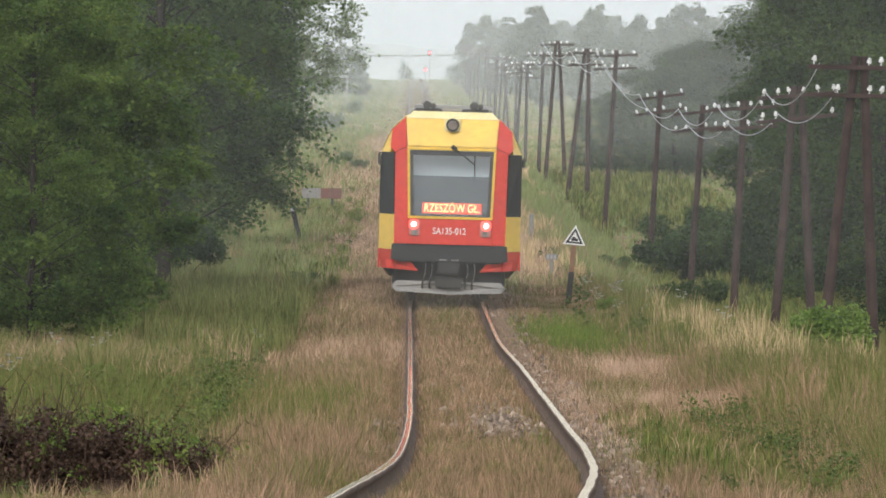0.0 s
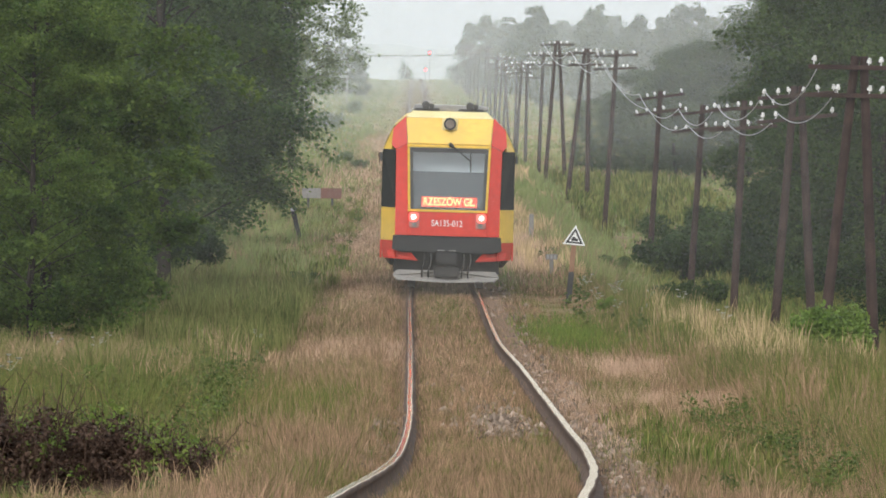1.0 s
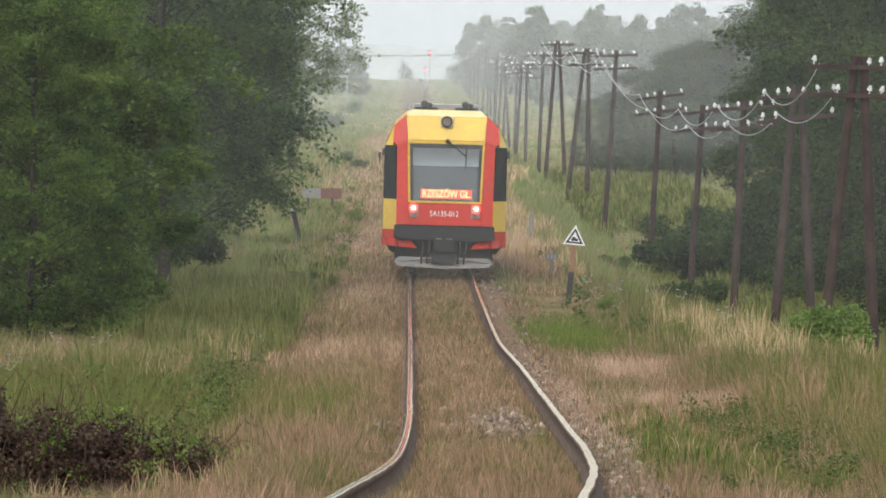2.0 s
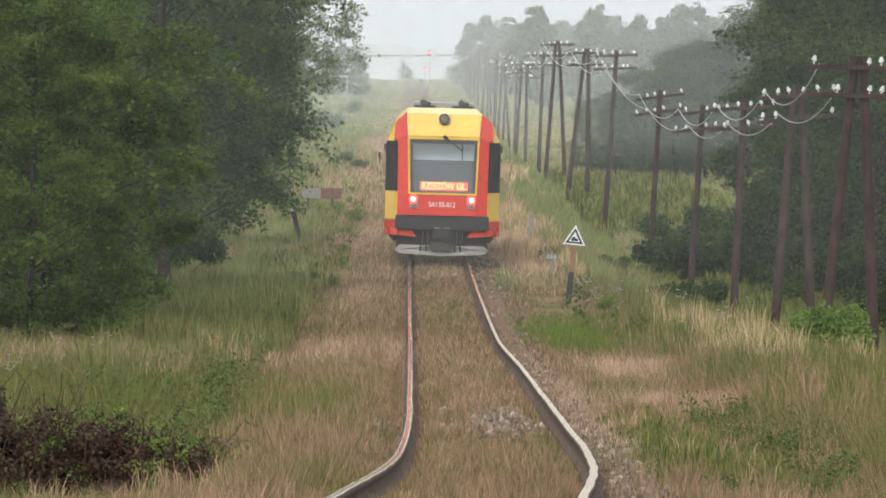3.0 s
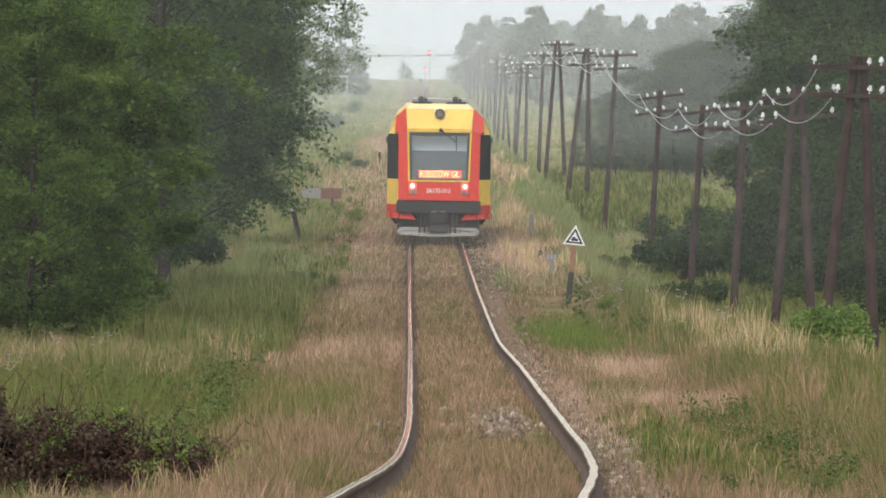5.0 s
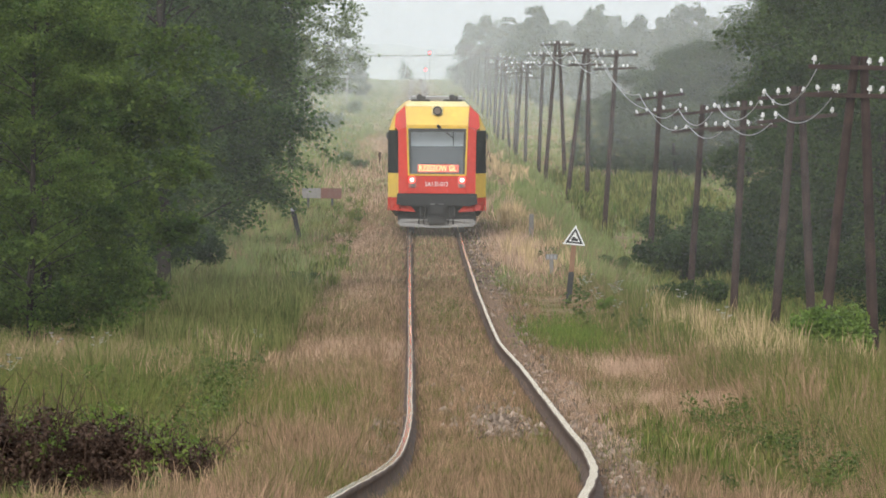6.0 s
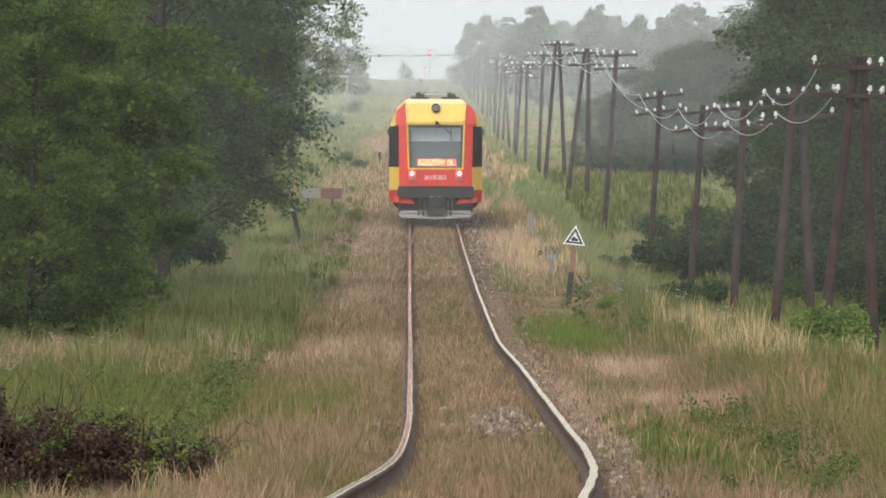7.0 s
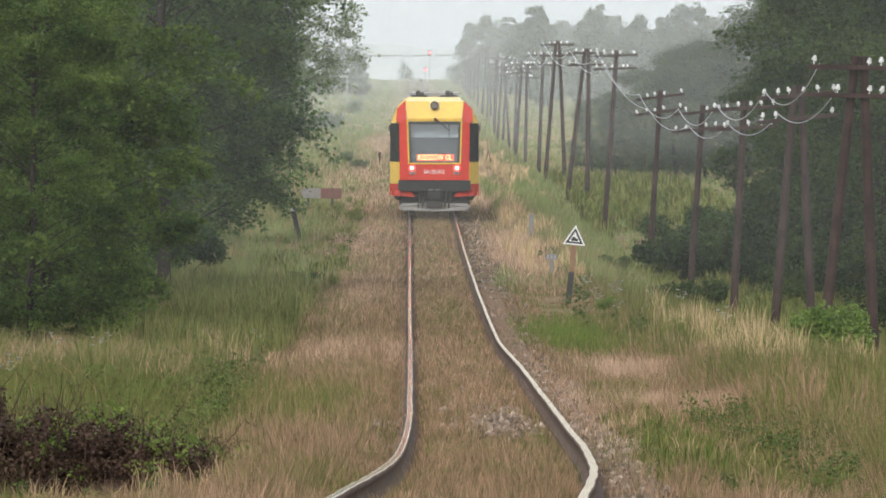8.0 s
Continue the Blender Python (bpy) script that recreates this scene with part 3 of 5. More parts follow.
# ---- vegetation ----
def leaf_cloud(rng, centres, radii, n, size, droop=0.25):
    """n leaf quads over the shells of ellipsoid clumps."""
    centres, radii = np.asarray(centres), np.asarray(radii)
    w = radii[:, 0] * radii[:, 1]
    idx = rng.choice(len(centres), n, p=w / w.sum())
    u = rng.normal(size=(n, 3))
    u /= np.linalg.norm(u, axis=1)[:, None]
    r = rng.uniform(0.25, 1.0, n) ** 0.45 * (1 + rng.normal(size=n) * 0.10)
    c = centres[idx] + u * radii[idx] * r[:, None]
    c[:, 2] -= droop * rng.rand(n) * 0.4
    nrm = u * 0.6 + rng.normal(size=(n, 3)) * 0.6 + np.array([0, 0, 0.4])
    nrm /= np.linalg.norm(nrm, axis=1)[:, None]
    a = np.cross(nrm, rng.normal(size=(n, 3)))
    a /= np.linalg.norm(a, axis=1)[:, None] + 1e-9
    b = np.cross(nrm, a)
    s = size * rng.uniform(0.6, 1.35, n)[:, None]
    v = np.stack([c - a * s, c + b * s * 0.55 - a * s * 0.1, c + a * s, c - b * s * 0.55 - a * s * 0.1], 1)
    return v.reshape(-1, 3), np.arange(n * 4).reshape(-1, 4)


def leaf_sprays(rng, centres, radii, trunk, n, size, inner=0.34):
    """Leaves along drooping twigs that fan outwards from each bough, with gaps between the sprays."""
    centres, radii = np.asarray(centres), np.asarray(radii)
    twigs, start, way, reach = 11, [], [], []
    for c, r in zip(centres, radii):
        out = np.array([c[0] - trunk[0], c[1] - trunk[1], 0.0])
        out /= np.linalg.norm(out) + 1e-6
        for k in range(twigs):
            d = rng.normal(size=3) * np.array([0.8, 0.8, 0.45]) + out * 0.7 + np.array([0, 0, 0.25])
            d /= np.linalg.norm(d)
            start.append(c + rng.normal(size=3) * r * 0.28)
            way.append(d)
            reach.append(r[0] * rng.uniform(0.6, 1.3))
    start, way, reach = np.array(start), np.array(way), np.array(reach)
    i = rng.choice(len(start), n, p=reach / reach.sum())
    u = rng.uniform(0.0, 1.0, n) ** 0.8
    c = start[i] + way[i] * (reach[i] * u)[:, None]
    c[:, 2] -= 0.42 * reach[i] * u ** 2
    girth = reach[i] * (0.26 - 0.17 * u)
    c += rng.normal(size=(n, 3)) * girth[:, None] * np.array([1.0, 1.0, 0.55])
    m = int(n * inner)
    j = rng.randint(0, len(centres), m)
    c[:m] = centres[j] + rng.normal(size=(m, 3)) * radii[j] * 0.5
    nrm = rng.normal(size=(n, 3)) * 0.55 + way[i] * 0.35 + np.array([0, 0, 0.75])
    nrm /= np.linalg.norm(nrm, axis=1)[:, None]
    a = np.cross(nrm, rng.normal(size=(n, 3)))
    a /= np.linalg.norm(a, axis=1)[:, None] + 1e-9
    b = np.cross(nrm, a)
    s = size * rng.uniform(0.6, 1.35, n)[:, None]
    v = np.stack([c - a * s, c + b * s * 0.6 - a * s * 0.1, c + a * s, c - b * s * 0.6 - a * s * 0.1], 1)
    return v.reshape(-1, 3), np.arange(n * 4).reshape(-1, 4)


def build_tree(seed, height, radius, low, n_leaves, leaf, mat, label, clumps=64, trunk_r=0.14, cone=0.0, name="tree", near=False):
    """A tree: trunk, limbs to its leaf clumps, and a crown of single leaves. low: the crown's lower end."""
    rng = np.random.RandomState(seed)
    tree = tagged(new(name), label, name.replace("_", " "), "trees beside the railway")
    zz = np.linspace(-0.3, height * 0.9, 12)
    bend = np.cumsum(rng.normal(size=(12, 2)) * 0.05 * height / 12, axis=0)
    bend -= bend[0]
    trunk = np.column_stack([bend, zz])
    stem = tube(trunk, trunk_r * (1.05 - zz / height) + 0.02, 9)
    cs, rs, limbs = [], [], []
    for k in range(clumps):
        f = (k + 0.5) / clumps
        z = low + (height - low) * f
        env = radius * (math.sqrt(max(0.05, 1 - (2 * f - 0.85) ** 2 * 0.75)) if not cone else max(0.12, 1 - f) ** 0.8)
        ang = k * 2.4 + rng.uniform(-0.5, 0.5)
        rr = env * math.sqrt(rng.uniform(0.05, 1.0))
        c = np.array([rr * math.cos(ang), rr * math.sin(ang), z + rng.uniform(-0.3, 0.3)])
        s = radius * rng.uniform(0.15, 0.30)
        cs.append(c)
        rs.append((s * rng.uniform(0.9, 1.4), s * rng.uniform(0.9, 1.4), s * rng.uniform(0.5, 0.85)))
        i0 = np.array([np.interp(z * 0.75, zz, trunk[:, 0]), np.interp(z * 0.75, zz, trunk[:, 1]), max(0.4, z - rr * 0.45)])
        u = np.linspace(0, 1, 6)[:, None]
        pth = i0 * (1 - u) + c * u + np.array([0, 0, 0.25]) * np.sin(u * 3.14) * rr * 0.3
        limb = tube(pth, np.linspace(0.036, 0.010, 6) * (trunk_r / 0.16), 5)
        if near and k % 3 == 0:
            data_part("limb", np_mesh("limb", *limb, M_BARK), tree)
        else:
            limbs.append(limb)
    data_part("trunk", np_mesh("trunk", *merge([stem] + limbs), M_BARK), tree)
    crown = leaf_sprays(rng, cs, rs, (bend[6][0], bend[6][1]), n_leaves, leaf)
    data_part("crown", np_mesh("crown", *crown, mat), tree)
    return tree


def put(tree, x, y, turn=0.0, sink=0.0):
    tree.matrix_basis = pose(x, y, float(ground_z(x, y)) - sink, 0, 0, turn)
    return tree


def again(tree, x, y, turn, s=1.0):
    t = copy_thing(tree, pose(x, y, float(ground_z(x, y)), 0, 0, turn))
    t.scale = (s, s, s)
    return t


# left of the track: a row of deciduous trees
alder = put(build_tree(11, 11.5, 3.25, 2.1, 104000, 0.060, M_LEAF_A, "tall dark alder with a low spreading crown", near=True), -5.65, 190)
birch = put(build_tree(12, 10.0, 2.9, 0.2, 76000, 0.060, M_LEAF_B, "bright green leafy tree with branches to the ground", trunk_r=0.09, near=True), -6.6, 150)
oak = put(build_tree(13, 12.0, 3.8, 0.8, 46000, 0.08, M_LEAF_A, "dense dark leafy tree in a row", near=True), -9.0, 215)
again(alder, -8.6, 172, 130, 1.0)
again(birch, -8.0, 158, 200, 0.9)
again(birch, -6.2, 137, 300, 0.62)
again(birch, -8.1, 172, 60, 0.75)
again(oak, -7.6, 240, 80, 0.95)
again(oak, -9.6, 270, 200, 1.05)
again(alder, -11.5, 235, 20, 1.1)
willow = put(build_tree(14, 12.5, 4.2, 1.0, 26000, 0.12, M_LEAF_WILLOW, "pale misty willow at the edge of the track"), -8.6, 340)
again(willow, -9.5, 385, 75, 0.95)
put(build_tree(15, 11.0, 3.4, 4.2, 17000, 0.085, M_LEAF_SALLOW, "pale tall sallow tree fading in drizzle"), -6.2, 420)
again(willow, -13.0, 330, 150, 1.1)

# right of the track: woods behind the poles
rwood = put(build_tree(21, 14.0, 4.0, 0.8, 42000, 0.09, M_LEAF_DARK, "tall dark leafy tree at the wood's edge", near=True), 15.0, 262)
for x, y, t, s in ((13.6, 278, 60, 0.85), (18.0, 285, 140, 1.0), (16.0, 300, 210, 1.0), (16.2, 330, 300, 0.9), (19.0, 330, 20, 1.1), (12.9, 262, 170, 0.6), (14.0, 250, 250, 0.75), (12.2, 205, 40, 0.7)):
    again(rwood, x, y, t, s)
for x, y, t, s in ((14.4, 470, 30, 0.56), (16.4, 480, 120, 0.62), (11.6, 492, 40, 0.40), (12.8, 478, 150, 0.50), (10.8, 520, 15, 0.36), (18.6, 474, 210, 0.70), (21.0, 490, 300, 0.85), (15.4, 500, 80, 0.6), (23.5, 500, 10, 1.0)):
    again(willow, x, y, t, s)
# the wood beyond, pale in the drizzle: a backdrop far behind everything else
def build_far_wood():
    rng = np.random.RandomState(31)
    cs, rr = [], []
    spots = [(8.6, 1300, 0.72), (10.4, 1260, 0.80), (12.5, 1150, 0.78), (9.8, 1200, 0.74), (-6.8, 1000, 0.34), (-7.9, 1020, 0.40), (-9.2, 1040, 0.44), (-10.6, 1000, 0.46)]
    spots += [(11.5 + rng.uniform(0, 40), rng.uniform(900, 1350), rng.uniform(0.60, 0.84)) for k in range(64)]
    spots += [(-9 - rng.uniform(0, 34), rng.uniform(850, 1500), rng.uniform(0.30, 0.5)) for k in range(18)]
    spots += [(rng.uniform(-24, 24), rng.uniform(1600, 1750), rng.uniform(0.14, 0.25)) for k in range(13)]
    for x, y, sc in spots:
        zg = float(ground_z(x, y))
        h, w = 13.5 * sc, 4.3 * sc
        for k in range(110):
            f = rng.rand()
            env = w * math.sqrt(max(0.05, 1 - (2 * f - 0.8) ** 2 * 0.85))
            a, q = rng.uniform(0, 6.28), env * math.sqrt(rng.uniform(0.05, 1.15))
            cs.append((x + q * math.cos(a), y + q * math.sin(a), zg + h * (0.02 + 0.98 * f) + rng.normal() * 0.25))
            u = w * rng.uniform(0.07, 0.19)
            rr.append((u, u, u * rng.uniform(0.6, 1.4)))
    me = np_mesh("backdrop_wood", *leaf_cloud(rng, cs, rr, 230000, 0.25, 0.3), M_FARWOOD)
    return tagged(new("backdrop_wood", me), "pale far wood fading into drizzle", "backdrop", kind="structure")


build_far_wood()


def build_bush(seed, w, h, n, leaf, mat, label, name="bush"):
    rng = np.random.RandomState(seed)
    bush = tagged(new(name), label, name, "bushes beside the railway")
    cs, rr, stems = [], [], []
    for k in range(16):
        a, r = rng.uniform(0, 6.28), w * math.sqrt(rng.rand())
        c = np.array([r * math.cos(a), r * math.sin(a), h * rng.uniform(0.12, 0.75)])
        cs.append(c)
        s = w * rng.uniform(0.25, 0.45)
        rr.append((s, s, max(s * 0.75, h * rng.uniform(0.16, 0.3))))
        u = np.linspace(0, 1, 5)[:, None]
        stems.append(tube(np.array([c[0] * 0.2, c[1] * 0.2, -0.1]) * (1 - u) + c * u, np.linspace(0.02, 0.006, 5), 5))
    data_part("rootstock", np_mesh("rootstock", *merge(stems), M_BARK), bush)
    data_part("foliage", np_mesh("foliage", *leaf_cloud(rng, cs, rr, n, leaf, 0.1), mat), bush)
    return bush


shrub = put(build_bush(41, 1.6, 2.4, 9000, 0.08, M_LEAF_DARK, "dark green shrub in the hollow"), 9.6, 296)
for x, y, t, s in ((11.2, 300, 50, 0.95), (12.0, 288, 100, 1.0), (10.4, 318, 210, 1.0), (13.6, 282, 160, 1.2), (12.2, 322, 70, 1.05)):
    again(shrub, x, y, t, s)
elder = put(build_bush(42, 0.75, 0.95, 4500, 0.055, M_LEAF_DARK, "low dark elder bush with pale flower heads"), 6.15, 194)
elder.scale = (1.05, 1.05, 1.2)
young = put(build_bush(43, 0.45, 0.9, 5200, 0.030, M_LEAF_YOUNG, "fresh bright green sapling bush"), 7.3, 150)
young.scale = (1.6, 1.6, 1.6)
again(young, 6.75, 147, 120, 0.85)
again(young, 4.1, 178, 40, 0.6)
for x, y, t, q in ((5.35, 98, 20, 0.55), (5.0, 91, 150, 0.45), (5.9, 108, 80, 0.7), (-4.2, 112, 10, 0.5), (-3.3, 98, 60, 0.4), (-4.9, 128, 200, 0.6)):
    again(young, x, y, t, q)
for x, y, t, s in ((-2.8, 205, 40, 0.2), (5.4, 235, 20, 0.3)):
    again(shrub, x, y, t, s)
sallow = put(build_bush(44, 1.2, 1.5, 3500, 0.10, M_LEAF_SALLOW, "low pale sallow bush beside the track"), -2.9, 430)
sallow.scale = (0.34, 0.34, 0.4)
for x, y, t, s in ((-4.0, 450, 50, 0.5), (-7, 640, 10, 1.0), (-6.2, 800, 60, 0.9)):
    again(sallow, x, y, t, s)
for x, y, t, q in ((-7.5, 160, 140, 0.5), (-7.0, 204, 20, 0.95), (-6.0, 210, 110, 0.8)):
    again(shrub, x, y, t, q)


def grass_blades(rng, x, y, h, w, lean):
    n = len(x)
    z = ground_z(x, y)
    a = rng.uniform(-0.9, 0.9, n)
    dx, dy = np.cos(a) * w / 2, np.sin(a) * w / 2
    lx, ly = rng.normal(size=n) * lean * h, rng.normal(size=n) * lean * h
    v = np.stack([np.stack([x - dx, y - dy, z - 0.02], -1), np.stack([x + dx, y + dy, z - 0.02], -1), np.stack([x + lx, y + ly, z + h], -1)], 1)
    return v.reshape(-1, 3)


# meadow patches: centre x, y, half-widths, share of green blades
PATCHES = [(-1.30, 96, 0.85, 11, 0.80), (-1.35, 137, 1.25, 13, 0.03), (-1.8, 248, 1.3, 21, 0.03), (-3.4, 200, 1.2, 22, 0.85), (-1.25, 200, 0.7, 14, 0.06), (-0.55, 60, 0.5, 5, 0.55),
           (-4.3, 112, 2.3, 17, 0.88), (-3.0, 82, 0.9, 9, 0.85), (-5.8, 140, 1.6, 9, 0.35),
           (3.0, 156, 1.15, 13, 0.96), (3.45, 124, 0.75, 8, 0.03), (3.3, 101, 0.95, 6, 0.05), (2.35, 104, 0.5, 7, 0.85), (2.3, 76, 1.2, 10, 0.92), (3.5, 84, 1.1, 9, 0.55), (1.95, 118, 0.4, 20, 0.10), (0.66, 170, 0.5, 14, 0.42),
           (-1.9, 300, 1.0, 24, 0.12), (2.9, 235, 0.9, 22, 0.10), (2.1, 205, 0.6, 16, 0.8)]


def sward(seed, y0, y1, half, density, width):
    """Grass over a stretch of the line, sorted into dry and green blades by patches."""
    rng = np.random.RandomState(seed)
    n = int((y1 - y0) * half * 2 * density)
    nc = n // 6
    cx, cy = rng.uniform(-half, half, nc), rng.uniform(y0, y1, nc)
    i = rng.randint(0, nc, n)
    spread = 0.05 + width * 2
    tuft = rng.uniform(0.45, 1.45, nc)[i]
    x, y = cx[i] + rng.normal(size=n) * spread, cy[i] + rng.normal(size=n) * spread * 2
    d = x - track_x(y)
    ad = np.abs(d)
    patch, fine = ripple(x, y * 0.35, 61, 2.6), ripple(x, y, 62, 0.8)
    keep = (np.abs(ad - 0.75) > 0.07 + 0.13 * fine * rng.rand(n) ** 0.5)
    # stony strip beside the right rail and bare ballast between the rails
    bare = ((d > 0.8) & (d < 1.22 + 0.4 * patch)) * (0.6 + 0.35 * fine) + 1.1 * np.exp(-((d - 0.22) / 0.36) ** 2 - ((y - 86) / 7.0) ** 2)
    keep &= rng.rand(n) > bare
    keep &= (ad > 1.25) | (y < 320) | (rng.rand(n) < 0.35)
    h = np.where(ad < 1.15, (0.05 + 0.07 * fine) * np.where(y > 320, 0.35, 1.0), 0.0)
    h = np.where((d <= -1.15), 0.10 + 0.12 * fine + step(-d, 2.0, 4.2) * (0.10 + 0.20 * patch), h)
    h = np.where((d >= 1.15), 0.05 + 0.10 * fine + step(d, 2.2, 4.0) * (0.15 + 0.35 * patch), h)
    h = h * tuft * rng.uniform(0.5, 1.3, n) * (1 - 0.45 * step(d, 5.0, 7.0)) * (1 - 0.5 * ((d > 2) & (d < 3.6) & (y > 165) & (y < 192))) * (1 - 0.75 * ((x > -3.9) & (x < -1.35) & (y > 55) & (y < 69)))
    green = 0.12 + 0.50 * step(patch, 0.45, 0.8) * step(ad, 0.2, 2.5) + 0.30 * step(ad, 2.2, 4.0)
    green = green + 0.25 * step(-d, 2.4, 3.4) * step(fine, 0.2, 0.7)
    green = np.where((ad < 1.3), 0.10 + 0.22 * step(patch, 0.55, 0.9), green)
    for px, py, rx, ry, gain in PATCHES:
        e = np.exp(-(((x - px) / rx) ** 2 + ((y - py) / ry) ** 2) ** 1.5 * (0.6 + 0.8 * fine))
        green = green * (1 - e) + gain * e
    green = np.where((d > 4.2) & (y > 300) & (y < 480), 0.95, green)
    g = rng.rand(n) < green
    # Clumped dark blades put shade between the tufts into the grass colour.
    dark = rng.rand(n) < 0.08 + 0.28 * step(fine, 0.5, 0.95) + 0.45 * step(ripple(x, y * 0.5, 63, 0.3), 0.55, 0.95)
    # Far swards take paler green blades, haze put into their colour.
    for sel, mat, nm, lb in ((keep & g, M_GREEN if y0 < 190 else M_PALE_GREEN, "green_grass", "green meadow grass beside the rails"), (keep & ~g & dark, M_SHADE_BLADE if y0 < 320 else M_PALE_GREEN, "shade_blades", "dark blades for shade in the dry grass, pale green far off"), (keep & ~g & ~dark, M_DRY if y0 < 320 else M_HAY, "dry_grass", "dry straw-coloured grass over the track")):
        v = grass_blades(rng, x[sel], y[sel], h[sel], width * rng.uniform(0.5, 1.3, sel.sum()), 0.34)
        tagged(new(nm, np_mesh(nm, v, np.arange(len(v)).reshape(-1, 3), mat)), lb, "grass", kind="stuff")


sward(71, 44, 75, 4.5, 1100, 0.007)
sward(72, 75, 120, 6.8, 550, 0.009)
sward(73, 120, 200, 11.0, 190, 0.014)
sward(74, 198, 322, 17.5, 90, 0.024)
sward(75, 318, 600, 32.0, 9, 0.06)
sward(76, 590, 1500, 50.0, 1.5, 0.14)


def tall_grass(seed, x0, x1, y0, y1, n, h0, h1, width, mat, label, lean=0.15):
    """Tall stalks in tufts, with fuller tops."""
    rng = np.random.RandomState(seed)
    nc = max(3, n // 26)
    cx, cy, ch = rng.uniform(x0, x1, nc), rng.uniform(y0, y1, nc), rng.uniform(0.45, 1.15, nc)
    cx, cy = cx + rng.normal(size=nc) * 0.03 * (x1 - x0), cy + rng.normal(size=nc) * 0.10 * (y1 - y0)
    i = rng.randint(0, nc, n)
    x, y = cx[i] + rng.normal(size=n) * 0.09, cy[i] + rng.normal(size=n) * 0.3
    h = rng.uniform(h0, h1, n) * ch[i]
    z = ground_z(x, y)
    lx, ly = rng.normal(size=n) * lean * h, rng.normal(size=n) * lean * h
    w = width * rng.uniform(0.7, 1.4, n)
    bot, mid, top = np.stack([x, y, z - 0.03], -1), np.stack([x + lx * 0.55, y + ly * 0.5, z + h * 0.72], -1), np.stack([x + lx * 1.3, y + ly, z + h], -1)
    ox = np.stack([w / 2, w * 0, w * 0], -1)
    v = np.stack([bot - ox * 0.6, bot + ox * 0.6, mid + ox, top, mid - ox], 1).reshape(-1, 3)
    me = np_mesh("tall_grass", v, np.arange(len(v)).reshape(-1, 5), mat)
    return tagged(new("tall_grass", me), label, "grass", kind="stuff")


tall_grass(81, 4.5, 6.8, 120, 168, 3600, 0.35, 0.95, 0.008, M_STRAW, "tall pale straw-coloured grass by the poles", 0.12)
tall_grass(82, 4.2, 6.6, 84, 132, 6000, 0.25, 0.65, 0.007, M_DRY, "tall dry brownish grass on the verge", 0.14)
tall_grass(83, 4.35, 7.6, 92, 180, 14000, 0.3, 0.75, 0.009, M_GREEN, "tall green grass on the verge", 0.14)
tall_grass(84, -6.5, -3.2, 112, 150, 2600, 0.3, 0.6, 0.010, M_STALK, "tall pale straw-coloured grass under the trees")
tall_grass(85, -8.0, -2.8, 118, 205, 15000, 0.3, 0.7, 0.010, M_BANK, "tall green grass under the trees")
tall_grass(86, 2.6, 4.4, 210, 300, 1100, 0.35, 0.75, 0.022, M_STRAW, "tall pale straw-coloured grass beside the track")
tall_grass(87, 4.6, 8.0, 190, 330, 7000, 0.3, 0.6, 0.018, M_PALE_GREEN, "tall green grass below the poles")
tall_grass(88, -4.0, -1.9, 200, 320, 5000, 0.25, 0.5, 0.022, M_GREEN, "rough green grass beside the track")
tall_grass(89, 2.2, 5.5, 330, 520, 1600, 0.4, 0.8, 0.04, M_STRAW, "pale hay-coloured grass beside the track")
tall_grass(110, -4.8, -2.25, 132, 185, 9000, 0.40, 0.9, 0.010, M_BANK, "bank of tall green grass before the trees")
tall_grass(111, -3.6, -2.4, 124, 140, 240, 0.35, 0.75, 0.008, M_STALK, "few tall straw stalks in the green grass")
tall_grass(112, 2.0, 5.0, 62, 90, 3500, 0.08, 0.24, 0.008, M_GREEN, "dense green verge grass")
tall_grass(113, -4.6, -1.9, 76, 118, 7000, 0.12, 0.34, 0.007, M_WEED, "dense green grass behind the brambles")
tall_grass(115, 7.2, 13.5, 205, 290, 9000, 0.4, 0.9, 0.024, M_GREEN, "green meadow grass in the hollow below the wood")
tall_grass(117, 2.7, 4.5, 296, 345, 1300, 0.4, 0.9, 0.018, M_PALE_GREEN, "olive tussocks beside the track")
tall_grass(90, 7.0, 14.0, 350, 460, 8000, 0.5, 0.9, 0.04, M_GREEN, "bright meadow beyond the poles")


tall_grass(101, -4.6, -1.2, 48, 110, 3200, 0.10, 0.32, 0.0045, M_STALK, "thin pale seed stalks standing in the grass", 0.3)
tall_grass(102, 1.7, 5.2, 52, 104, 1100, 0.10, 0.34, 0.0045, M_STALK, "thin pale seed stalks on the verge", 0.3)
tall_grass(103, -0.58, 0.58, 48, 110, 1500, 0.05, 0.12, 0.0045, M_STALK, "short pale stalks between the rails", 0.3)
tall_grass(104, -4.2, -1.2, 110, 200, 3000, 0.12, 0.36, 0.010, M_STALK, "pale seed stalks beside the track", 0.3)


def bent_patch(seed, x, y, rx, ry, n, h, width, mat, label):
    """A ragged patch of low fine grass laid over by wind."""
    rng = np.random.RandomState(seed)
    px, py = x + rng.normal(size=n) * rx * 0.55, y + rng.normal(size=n) * ry * 0.55
    ok = ripple(px, py * 0.4, seed, 0.9) > rng.uniform(0.15, 0.75, n)
    px, py = px[ok], py[ok]
    v = grass_blades(rng, px, py, h * rng.uniform(0.4, 1.3, len(px)), width * rng.uniform(0.6, 1.3, len(px)), 0.45)
    return tagged(new("bent_grass", np_mesh("bent_grass", v, np.arange(len(v)).reshape(-1, 3), mat)), label, "grass", kind="stuff")


